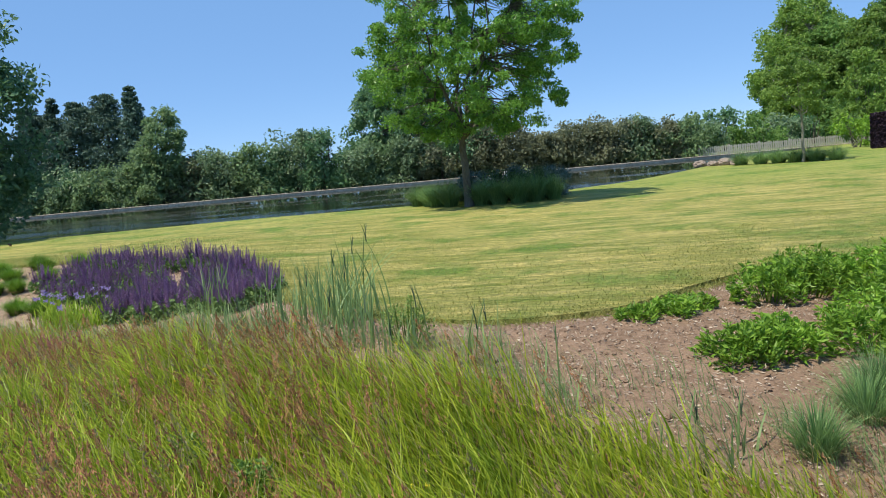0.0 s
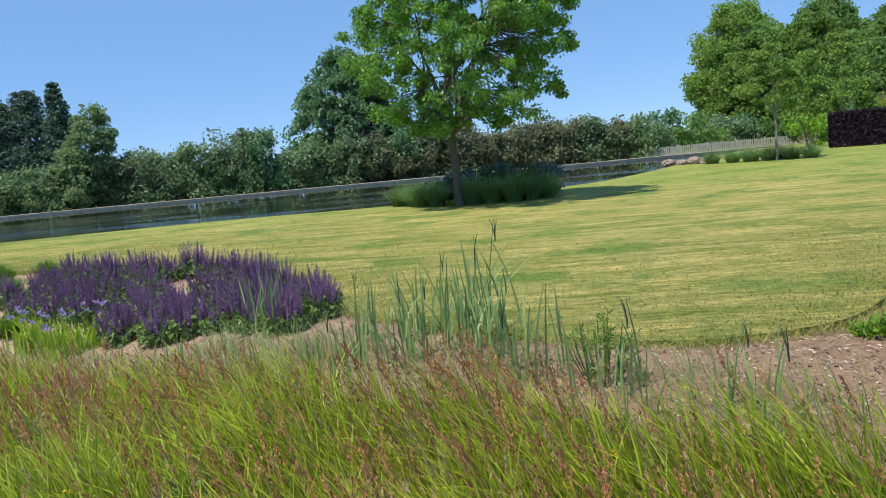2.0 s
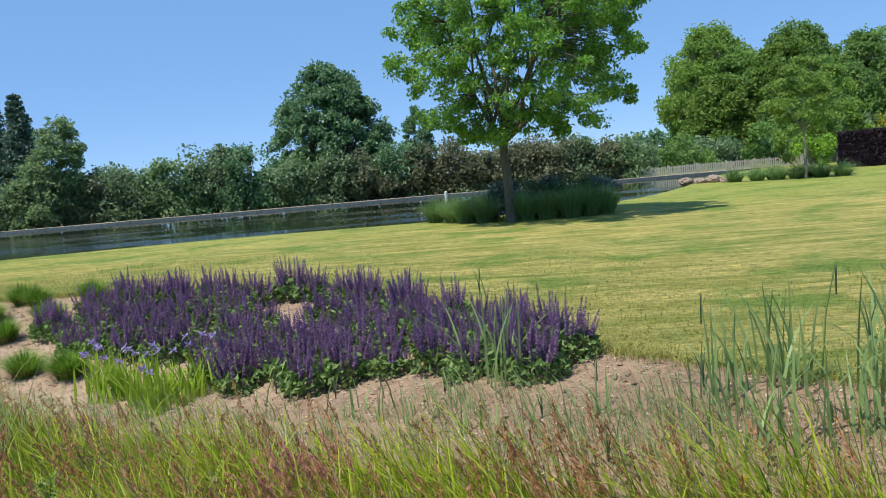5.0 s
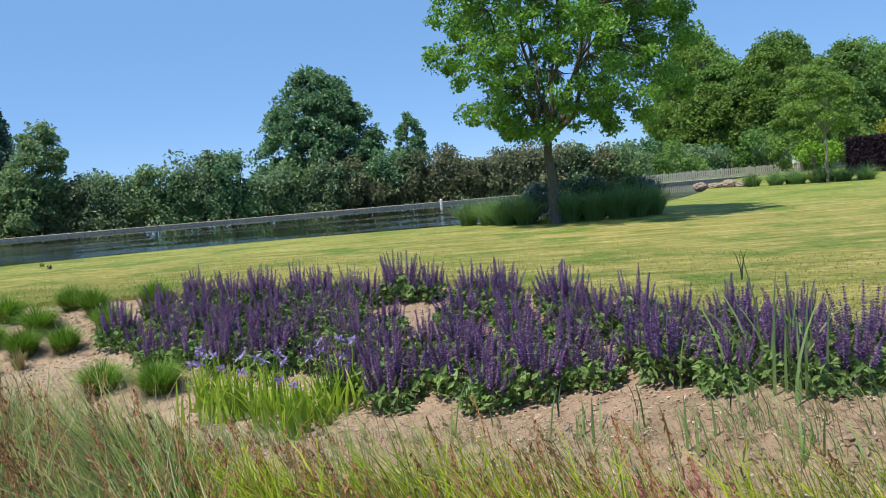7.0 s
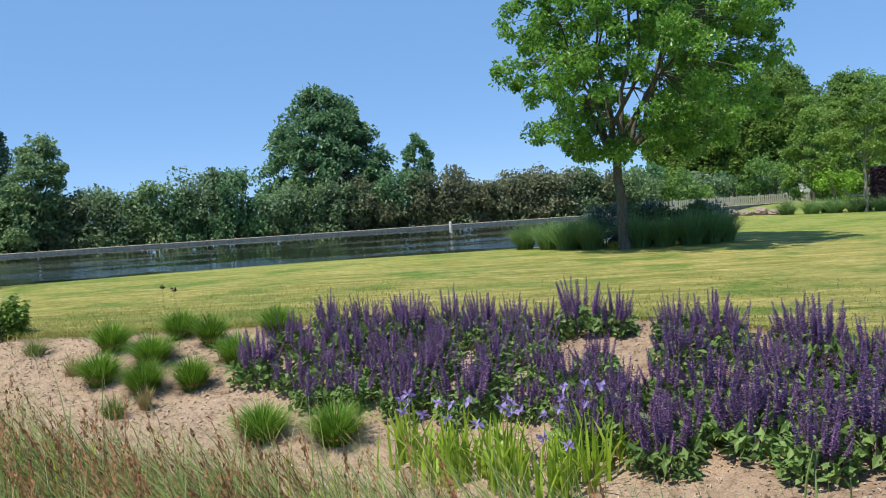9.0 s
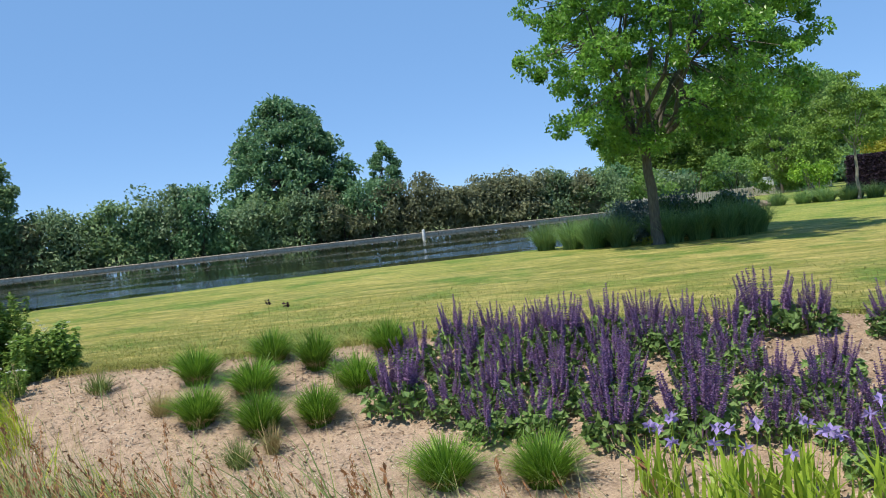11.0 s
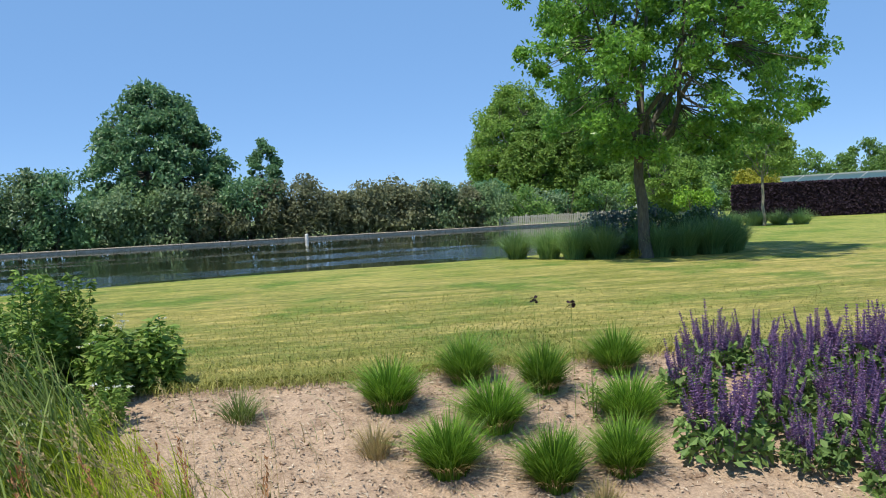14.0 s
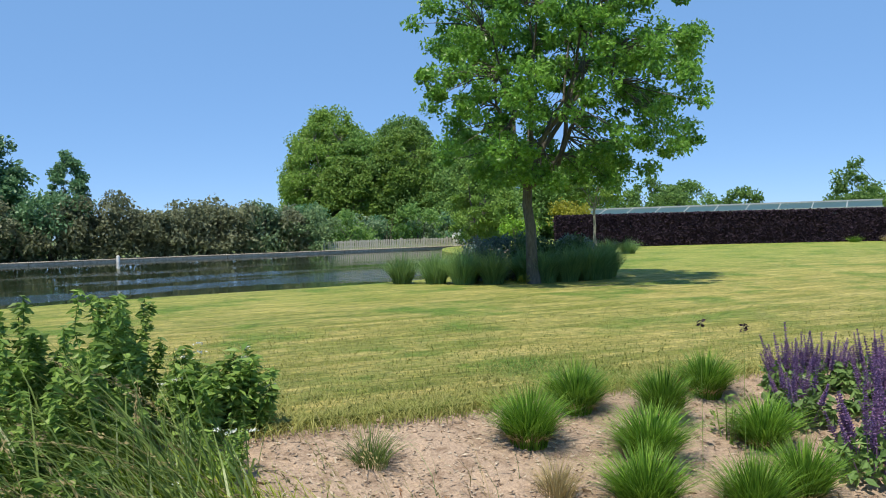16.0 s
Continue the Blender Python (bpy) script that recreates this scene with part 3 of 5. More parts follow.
def conifer(name, x, y, z, r, h, tiers, per, leaf, mat, label, seed, group="", round_top=False):
    rng = np.random.default_rng(seed)
    t = thing(name, x, y, z, label, "tree", group)
    g = Geo()
    tube(g, bend((0, 0, -0.1), (0, 0, h * 0.97), rng, 0, 5, 0.01), np.linspace(0.02, 0.004, 5) * h, 7)
    part("trunk", g, BARK, t)
    g, wood = Geo(), Geo()
    for k in range(tiers):
        s = k / tiers
        hh = h * (0.06 + 0.92 * s)
        rr = r * ((1 - s ** 2.6) ** 0.6 if round_top else (1 - s) ** 0.85) + 0.1
        for j in range(7):
            a = rng.uniform(0, 6.28)
            q = rr * rng.uniform(0.45, 1.0)
            c = np.array([q * math.cos(a), q * math.sin(a), hh - 0.12 * q])
            tube(wood, [(0, 0, hh), tuple(c * (0.5, 0.5, 1)), tuple(c)], [0.03, 0.02, 0.006], 4)
            leaf_clump(g, c * (0.8, 0.8, 1), 0.42 * rr + 0.25, per, leaf, rng, 0.55)
    tagged(part("branchwork", wood, BARK, t), kind="stuff")
    part("crown", g, mat, t)
    return t


# the ash tree on the lawn
tree("ash_tree", -0.92, 27.9, 10.4, [(0.22, 1.6), (0.30, 3.3), (0.42, 3.85), (0.58, 3.75), (0.75, 3.1), (0.9, 2.0), (1.0, 0.6)], 0.15, 2.35, 560, 0.36, 165, 0.12, L_MAIN, BARK,
     "tall ash tree with airy bright green leaves on the lawn", "tree", 11, limbs=10, centre=(0.45, -0.5), lean=(-0.05, 0.1), fill=0.12)
# tree at the pond whose branches reach the ground
tree("bank_tree", -22.6, 31.4, 11.0, [(0.05, 3.4), (0.2, 5.0), (0.5, 5.0), (0.8, 3.5), (1.0, 1.0)], 0.25, 2.0, 110, 1.15, 260, 0.28, L_DARK, BARK,
     "broad dark green tree with branches hanging to the pond bank", "tree", 12)
# young tree by the beech hedge
tree("young_tree", 14.7, 40.0, 5.5, [(0.42, 1.2), (0.5, 2.1), (0.68, 1.9), (0.85, 1.3), (1.0, 0.35)], 0.075, 2.3, 46, 0.55, 130, 0.17, L_YOUNG, BARK_PALE,
     "slim young tree with layered green crown", "tree", 13, limbs=6, flat=0.4, fill=0.2)
# far bank
tree("dark_maple", -8.2, 79.5, 12.3, [(0.05, 4.8), (0.25, 6.4), (0.45, 6.0), (0.7, 4.5), (0.9, 2.5), (1.0, 0.9)], 0.4, 3.0, 330, 0.95, 130, 0.4, L_DARK, BARK,
     "rounded dark green maple beyond the pond", "tree", 14)
tree("slender_tree", -0.4, 76.5, 7.7, [(0.3, 1.6), (0.6, 1.7), (0.85, 1.0), (1.0, 0.2)], 0.1, 2.2, 60, 0.5, 110, 0.28, L_DARK, BARK,
     "slender upright tree above the hedgerow", "tree", 15)
tree("pale_tree", -30.6, 73.6, 8.9, [(0.06, 2.6), (0.4, 2.9), (0.7, 2.2), (0.88, 1.3), (1.0, 0.3)], 0.15, 1.0, 80, 0.85, 130, 0.36, L_PALE, BARK,
     "pale green feathery tree in the hedgerow", "tree", 16, skew=0.12)
for k, (x, y, r, h, rt) in enumerate([(-36.6, 83, 3.1, 12.7, False), (-39.9, 84, 3.0, 12.2, True), (-43.0, 84, 2.9, 11.6, True), (-45.6, 84, 2.9, 12.3, False), (-48.8, 85, 2.8, 11.6, True), (-52.5, 84, 2.8, 12.2, False), (-56.5, 85, 3.0, 12.5, True)]):
    conifer("conifer", x, y, -0.12, r, h, 22, 75, 0.36, L_CONIFER, "dark pointed conifer behind the hedgerow" if not rt else "dark rounded conifer behind the hedgerow", 30 + k, "conifers behind the hedgerow", rt)
rng = np.random.default_rng(5)
x = -72.0
k = 0
while x < 18.5:
    w = rng.uniform(1.7, 2.6)
    h = rng.uniform(3.1, 4.9) + (1.0 if abs(x + 16.6) < 1.3 else 0)
    if x > 14:
        h = rng.uniform(2.9, 3.9)
    m = [L_HEDGE, L_DARK, L_HEDGE_B, L_HEDGE, L_PALE, L_HEDGE][int(rng.integers(0, 6))] if not 2 < x < 12 else L_HEDGE_B
    bush("hedgerow_shrub", x, 73.6 + rng.uniform(-0.3, 0.5), -0.12, w * 1.2, 1.7, h * 0.95, 3900, 0.34, m,
         "dense olive-brown hawthorn shrub in the hedgerow" if m == L_HEDGE_B else "dense dark green shrub in the hedgerow", "shrub", 100 + k, "hedgerow along the pond", 0.3)
    x += w * 0.95
    k += 1
bush("hedgerow_shrub", -16.6, 74.0, -0.12, 1.5, 1.3, 5.7, 1500, 0.34, L_HEDGE, "taller pale-topped shrub in the hedgerow", "shrub", 190, "hedgerow along the pond", 0.5)
# woodland behind the fence
WOODS = [(44.0, 116, 19.5, 8.2, 0.45), (55, 113, 18.5, 7.5, 0.4), (64, 108, 16.0, 6.5, 0.4), (64, 130, 20, 8.5, 0.5), (77, 122, 17, 7.5, 0.5), (52, 132, 21, 8, 0.45), (47, 124, 18, 7, 0.4), (71, 113, 14.5, 6, 0.4), (60, 88, 10.5, 5, 0.3), (68, 94, 11.5, 5, 0.3), (52, 96, 10, 5, 0.3), (48, 107, 12.5, 5.6, 0.3), (41.5, 108, 11.5, 5.0, 0.3), (54, 104, 12.5, 5.6, 0.3), (45.5, 112, 15.5, 6.0, 0.3), (50, 107, 15.5, 6.5, 0.35), (58, 103, 15, 6, 0.35)]
for k, (x, y, h, r, tr) in enumerate(WOODS):
    tree("woodland_tree", x, y, h, [(0.10, r * 0.75), (0.25, r), (0.5, r), (0.75, r * 0.8), (0.92, r * 0.45), (1.0, r * 0.12)], tr, h * 0.2, 190, 1.45, 120, 0.5, L_WOOD if k % 3 else L_YOUNG, BARK_PALE,
         "tall leafy woodland tree behind the paling fence", "tree", 50 + k, -0.12, group="woodland trees")
for k, (x, y) in enumerate([(38, 112), (47, 124), (52, 104), (60, 99), (67, 96), (72, 92), (66, 104), (76, 108), (60, 120), (74, 116)]):
    bush("woodland_shrub", x, y, -0.12, 4.5, 3.5, 4.2, 1500, 0.6, L_DARK if k % 2 else L_WOOD, "shadowy undergrowth shrub among the woodland trees", "shrub", 210 + k, "woodland undergrowth")
for k in range(15):
    x = 20.5 + 3.0 * k
    bush("woodland_shrub", x, 83 + 0.35 * k + 1.5 * math.sin(k * 2.3), -0.12, 2.9, 2.4, 3.6 + 0.7 * math.sin(k * 1.7), 1500, 0.42, (L_HEDGE, L_DARK, L_WOOD)[k % 3], "shadowy undergrowth shrub behind the fence", "shrub", 240 + k, "woodland undergrowth")
bush("golden_shrub", 33.0, 58.5, -0.05, 2.6, 2.0, 3.6, 2600, 0.26, L_GOLD, "golden yellow-green shrub at the hedge end", "shrub", 230)
for k, (x, y, h, r) in enumerate([(29.5, 66.5, 7.0, 2.9), (34.0, 70.0, 8.0, 3.2)]):
    tree("lime_green_tree", x, y, h, [(0.08, r * 0.7), (0.3, r), (0.6, r * 0.85), (0.85, r * 0.5), (1.0, r * 0.15)], 0.14, 1.4, 70, 0.8, 120, 0.3, L_YOUNG, BARK, "sunlit light green tree behind the hedge end", "tree", 235 + k, -0.1, group="light green trees at the hedge end")
bush("golden_shrub", 23.8, 55.0, -0.05, 1.4, 1.4, 2.3, 1300, 0.22, L_MOUND, "light green shrub at the hedge end", "shrub", 231)

# copper beech hedge
HEDGE = [(22.8, 50.6), (38.3, 37.2), (62, 16.7)]
rng = np.random.default_rng(77)
hedge = thing("beech_hedge", 22.8, 50.6, 0.0, "clipped dark purple copper beech hedge", "hedge")
hd = unit(np.array([HEDGE[1][0] - HEDGE[0][0], HEDGE[1][1] - HEDGE[0][1]]))
hn = np.array([-hd[1], hd[0]])
g, gs = Geo(), Geo()
n = 90000
u, v, w = rng.uniform(0, 50, n), rng.uniform(-0.5, 0.5, n), rng.uniform(0.03, 2.02, n)
pick = rng.integers(0, 4, n)
v = np.where(pick < 2, -0.5 + np.abs(rng.normal(0, 0.05, n)), v)
w = np.where(pick == 2, 2.0 + rng.normal(0, 0.035, n), w)
u = np.where((pick == 3) & (u < 8), np.abs(rng.normal(0, 0.05, n)), u)
P = np.stack([hd[0] * u + hn[0] * v, hd[1] * u + hn[1] * v, w], 1)
leaves(g, P, 0.17, 0.12, rng)
q = rng.uniform(0, 50, 26000)
leaves(g, np.stack([hd[0] * q, hd[1] * q, rng.uniform(0.05, 1.9, 26000)], 1) + rng.normal(0, 0.07, (26000, 3)), 0.3, 0.24, rng)
for k in range(110):
    a = k * 0.45 + 0.2
    b = rng.uniform(-0.3, 0.3)
    tube(gs, bend((hd[0] * a, hd[1] * a, -0.05), (hd[0] * (a + b) + hn[0] * b, hd[1] * (a + b) + hn[1] * b, 1.85), rng), [0.035, 0.03, 0.024, 0.018, 0.01], 5)
tagged(part("stemwork", gs, BARK, hedge), kind="stuff")
part("foliage", g, L_PURPLE, hedge)

# greenhouse behind the hedge
gh = thing("greenhouse", 44.5, 68.5, -0.1, "long low greenhouse with green-grey glass and pale frame", "greenhouse")
ga = math.atan2(51.5 - 70.0, 52.2 - 43.8)
gh.rotation_euler = (0, 0, ga)
gl_len, gl_w, eave, ridge = 26.0, 6.0, 2.45, 3.05
for k in range(10):
    x0 = k * gl_len / 10
    for s, name in ((-1, "front"), (1, "back")):
        g = Geo()
        x1 = x0 + gl_len / 10 - 0.06
        y0, y1 = (-gl_w / 2, 0) if s < 0 else (gl_w / 2, 0)
        g.add([(x0, y0, eave), (x1, y0, eave), (x1, y1, ridge), (x0, y1, ridge)], [(0, 1, 2, 3)])
        g.add([(x0, y0, 0.3), (x1, y0, 0.3), (x1, y0, eave), (x0, y0, eave)], [(0, 1, 2, 3)])
        part("pane", g, GLASS, gh)
    g = Geo()
    for y0 in (-gl_w / 2, gl_w / 2):
        tube(g, [(x0 - 0.03, y0 * 1.005, 0), (x0 - 0.03, y0 * 1.005, eave), (x0 - 0.03, 0, ridge + 0.03)], [0.05, 0.05, 0.05], 4)
    part("rafter", g, ALU, gh)
for y0, z0 in ((0, ridge + 0.03), (-gl_w / 2 - 0.05, eave), (gl_w / 2 + 0.05, eave)):
    g = Geo()
    box(g, (0, y0 - 0.07, z0 - 0.06), (gl_len, y0 + 0.07, z0 + 0.08))
    part("beam", g, ALU, gh)
g = Geo()
box(g, (0, -gl_w / 2 + 0.02, 0), (gl_len, gl_w / 2 - 0.02, 0.3))
part("plinth", g, STONE, gh)
# far trees on the right
for k, (x, y, h, r) in enumerate([(104, 70, 10.0, 5.0), (92, 108, 8.5, 6), (99, 104, 9.5, 6), (106, 100, 8.5, 6), (110, 62, 6, 4), (122, 60, 5.5, 4), (96, 84, 7, 5), (84, 88, 6.5, 5), (135, 50, 5.5, 5), (150, 60, 7, 6), (125, 78, 6.5, 6)]):
    tree("field_tree", x, y, h, [(0.1, r * 0.7), (0.4, r), (0.75, r * 0.7), (1.0, r * 0.2)], 0.2, h * 0.2, 40, 1.5, 90, 0.6, L_WOOD, BARK, "distant leafy tree beyond the greenhouse", "tree", 70 + k, -0.12, group="distant field trees")

# paling fence at the pond's end
fence = thing("paling_fence", 18.0, 72.2, -0.12, "low weathered grey paling fence beyond the pond", "fence")
fence.scale = (1, 1, 0.75)
fr = np.random.default_rng(3)
pale = Geo()
pale.add([(-0.06, -0.012, 0.05), (0.06, -0.012, 0.05), (0.06, 0.012, 0.05), (-0.06, 0.012, 0.05), (-0.06, -0.012, 1.0), (0.06, -0.012, 1.0), (0.06, 0.012, 1.0), (-0.06, 0.012, 1.0), (0, -0.012, 1.06), (0, 0.012, 1.06)],
         [(0, 1, 5, 4), (1, 2, 6, 5), (2, 3, 7, 6), (3, 0, 4, 7)])
pale.f.append(np.array([(4, 5, 8), (7, 9, 6)]))
pale.f.append(np.array([(5, 6, 9, 8), (7, 4, 8, 9)]))
pale_me = pale.mesh("pale", FENCE_WOOD)
for k in range(110):
    part("pale", pale_me, None, fence, m=pose(k * 0.185, 0, fr.uniform(-0.05, 0.02), 0, fr.uniform(-2, 2), 0))
for k in range(9):
    g = Geo()
    box(g, (k * 2.55 - 0.06, 0.03, 0), (k * 2.55 + 0.06, 0.15, 1.15))
    part("post", g, FENCE_WOOD, fence)
for z0 in (0.3, 0.8):
    g = Geo()
    box(g, (-0.1, 0.014, z0), (20.5, 0.03, z0 + 0.09))
    part("rail", g, FENCE_WOOD, fence)
g = Geo()
box(g, (-0.35, -0.25, 0), (0.35, 0.25, 1.45))
box(g, (-0.4, -0.3, 1.45), (0.4, 0.3, 1.52))
cab = thing("white_cabinet", 34.8, 76.0, -0.12, "white painted cabinet beside the fence", "cabinet")
part("body", g, WHITE, cab)
g = Geo()
tube(g, [(0, 0, -0.6), (0, 0, 0.40), (0, 0, 0.45)], [0.12, 0.12, 0.06], 10)
post = thing("marker_post", 1.1, 69.9, WATER_Z, "short white marker post at the pond edge", "post")
part("post", g, WHITE, post)

# ---- island bed at the ash tree ----
def tuft(name, x, y, z, r, h, n, mat, label, category, seed, group="", width=0.006, dry=True):
    rng = np.random.default_rng(seed)
    t = thing(name, x, y, z, label, category, group)
    g = Geo()
    a = rng.uniform(0, 6.283, n)
    q = rng.uniform(0, 1, n) ** 0.6
    P = np.stack([0.36 * r * q * np.cos(a), 0.36 * r * q * np.sin(a), np.full(n, -0.02)], 1)
    hh = h * rng.uniform(0.65, 1.2, n) * (1.08 - 0.3 * q)
    blades(g, P, hh, width, a + rng.normal(0, 0.5, n), np.clip(r / h * (0.15 + 0.95 * q) * rng.uniform(0.6, 1.3, n), 0.05, 1.5), rng, 4)
    tagged(part("blade_mass", g, mat, t), kind="stuff")
    if dry:
        g = Geo()
        k = n // 8
        a = rng.uniform(0, 6.283, k)
        P = np.stack([0.3 * r * np.cos(a), 0.3 * r * np.sin(a), np.full(k, -0.01)], 1)
        blades(g, P, h * rng.uniform(0.3, 0.5, k), width, a, rng.uniform(0.9, 1.5, k), rng, 3)
        tagged(part("dead_grass", g, L_STRAW, t, "straw-coloured dead blades"), kind="stuff")
    return t


def ground_at(x, y):
    return soil_z(x, y) - 0.01


def mound(name, x, y, rx, h, n, leaf, mat, label, category, seed, group):
    """A leafy cushion: short shoots with whorled leaves."""
    rng = np.random.default_rng(seed)
    t = thing(name, x, y, ground_at(x, y) if y < 22 else 0.0, label, category, group)
    g, gs = Geo(), Geo()
    shoots = n // 14
    for _ in range(shoots):
        a, q = rng.uniform(0, 6.283), rng.uniform(0, 1) ** 0.5
        c = np.array([rx * q * math.cos(a), rx * q * math.sin(a), h * math.sqrt(max(1 - 0.8 * q * q, 0)) * rng.uniform(0.75, 1.1)])
        tube(gs, [(c[0] * 0.5, c[1] * 0.5, 0), tuple(c * (0.85, 0.85, 0.6)), tuple(c)], [0.005, 0.004, 0.003], 4)
        b = rng.uniform(0, 6.283, 14)
        s = rng.uniform(0, 1, 14)
        P = c + np.stack([0.035 * np.cos(b), 0.035 * np.sin(b), -0.16 * s], 1)
        leaves(g, P, leaf, leaf * 0.33, rng, np.stack([np.cos(b), np.sin(b), 0.7 - 0.5 * s], 1) * 1.5, 0.0)
    tagged(part("stemwork", gs, mat, t), kind="stuff")
    part("foliage", g, mat, t)
    return t


ISLAND_GRASS = [(-2.9, 30.6, 0.62, 0.85), (-2.4, 29.85, 0.66, 0.9), (-2.1, 29.15, 0.7, 0.95), (-1.6, 28.6, 0.66, 0.92), (-0.5, 27.95, 0.66, 0.92), (0.1, 27.75, 0.68, 0.95), (0.75, 27.6, 0.72, 1.0), (1.35, 27.75, 0.68, 1.0), (1.95, 28.1, 0.6, 0.9), (-1.6, 29.6, 0.65, 0.95), (-0.35, 28.8, 0.65, 0.95), (1.2, 28.5, 0.65, 1.0)]
for k, (x, y, r, h) in enumerate(ISLAND_GRASS):
    tuft("ornamental_grass", x, y, -0.02, r, h, 1000, L_TUFT_DARK, "tall dark green ornamental grass below the ash tree", "grass clump", 300 + k, "grasses round the ash tree", 0.011, False)
for k, (x, y, rx, h, m, lb) in enumerate([(0.4, 29.4, 0.85, 1.1, L_SHRUB, "dark green rounded shrub below the ash tree"), (1.5, 29.2, 0.8, 1.05, L_SHRUB, "dark green rounded shrub below the ash tree"), (-0.7, 29.9, 0.8, 1.0, L_BLUE, "blue-grey flowering shrub below the ash tree"),
                                           (0.6, 30.3, 0.9, 1.2, L_BLUE, "blue-grey flowering shrub below the ash tree"), (2.1, 29.4, 0.7, 1.0, L_BLUE, "blue-grey flowering shrub below the ash tree")]):
    bush("island_shrub", x, y, 0, rx, rx, h, 3200, 0.1, m, lb, "shrub", 320 + k, "shrubs round the ash tree", 0.5)
mound("lime_plant", -1.15, 28.0, 0.16, 0.25, 200, 0.06, L_GOLD, "small lime-green plant below the ash tree", "plant", 329, "")
# planting by the young tree
for k, (x, y) in enumerate([(12.6, 42.6), (13.3, 41.8), (13.9, 41.0), (14.5, 40.4), (15.2, 39.6), (15.8, 38.9), (14.2, 41.9), (15.2, 40.8)]):
    tuft("ornamental_grass", x, y, -0.02, 0.8, 0.8, 700, L_TUFT_DARK, "dark green ornamental grass below the young tree", "grass clump", 340 + k, "grasses round the young tree", 0.014, False)
for k, (x, y, r) in enumerate([(11.2, 45.2, 0.35), (11.7, 44.6, 0.28), (12.3, 44.4, 0.4), (12.7, 43.8, 0.3), (11.9, 45.4, 0.25)]):
    sr = np.random.default_rng(360 + k)
    bm = bmesh.new()
    bmesh.ops.create_icosphere(bm, subdivisions=3, radius=r)
    for vv in bm.verts:
        vv.co *= 1 + 0.3 * noise.noise(vv.co * 3 / r + Vector((k, 0, 0)))
        vv.co.z *= 0.65
    me = bpy.data.meshes.new("boulder")
    bm.to_mesh(me)
    bm.free()
    me.materials.append(STONE)
    ob = new("boulder", me)
    ob.location = (x, y, r * 0.3)
    tagged(ob, "pale reddish boulder beside the pond", "stone", "boulders by the pond")
for k, (x, y) in enumerate([(35.0, 37.5), (36.6, 36.2), (39.0, 34.2)]):
    tuft("border_plant", x, y, 0, 0.8, 0.5, 200, L_STRAW if k % 2 else L_TUFT, "low tawny border plant at the hedge foot", "plant", 370 + k, "plants at the hedge foot", 0.02, False)


# ---- flower bed ----
TUFTS = [(-11.0, 17.45, 0.30), (-10.3, 17.72, 0.29), (-10.47, 16.95, 0.33), (-9.89, 17.3, 0.25), (-9.56, 16.75, 0.30), (-10.93, 16.62, 0.30), (-10.43, 16.28, 0.27), (-9.96, 16.26, 0.25), (-9.17, 17.45, 0.28), (-9.2, 14.95, 0.33), (-8.58, 14.65, 0.33)]
for k, (x, y, r) in enumerate(TUFTS):
    tuft("grass_tuft", x, y, ground_at(x, y), r * 1.04, 0.38, 1100, L_TUFT, "bright green rounded grass tuft on bare soil", "grass tuft", 400 + k, "grass tufts in the bed", 0.0075)
for k, (x, y, r) in enumerate([(-11.94, 17.78, 0.26), (-11.28, 16.94, 0.22), (-10.6, 15.75, 0.2), (-10.35, 15.9, 0.12)]):
    tuft("dry_tuft", x, y, ground_at(x, y), r, 0.27, 260, L_STRAW if k % 2 else L_THICKET, "small half-dry grass tuft on bare soil", "grass tuft", 420 + k, "dry tufts in the bed", 0.005)
for k, (x, y, r) in enumerate([(2.28, 5.8, 0.38), (1.78, 5.35, 0.32), (2.6, 5.2, 0.36), (2.5, 6.1, 0.3)]):
    tuft("fescue_tuft", x, y, ground_at(x, y), r, 0.42, 520, L_TUFT_DARK, "dark blue-green grass tuft at the bed edge", "grass tuft", 430 + k, "dark tufts at the bed edge", 0.006)


def salvia(seed, spikes):
    rng = np.random.default_rng(seed)
    t = thing("salvia", 0, 0, 0, "violet flowering sage with grey-green foliage", "flower", "sage plants in the bed")
    g = Geo()
    n = 330
    a, q, h = rng.uniform(0, 6.283, n), rng.uniform(0.1, 1, n) ** 0.6, rng.uniform(0.02, 0.27, n)
    P = np.stack([0.25 * q * np.cos(a), 0.25 * q * np.sin(a), h * (1.1 - 0.45 * q)], 1)
    leaves(g, P, 0.085, 0.045, rng, np.stack([np.cos(a), np.sin(a), np.full(n, 0.3)], 1) * 0.8, 0.1)
    part("foliage", g, L_SALVIA, t)
    for k in range(spikes):
        a, q = rng.uniform(0, 6.283), rng.uniform(0, 1) ** 0.6
        tilt = 2 + 20 * q + rng.normal(0, 4)
        L = rng.uniform(0.36, 0.53) * (1.08 - 0.28 * q)
        m = pose(0.14 * q * math.cos(a), 0.14 * q * math.sin(a), 0.02) @ Matrix.Rotation(a, 4, 'Z') @ Matrix.Rotation(radians(tilt), 4, 'Y') @ Matrix.Diagonal((1, 1, L / 0.55, 1))
        part("flower_spike", SPIKES[k % 4], None, t, m=m)
    return t


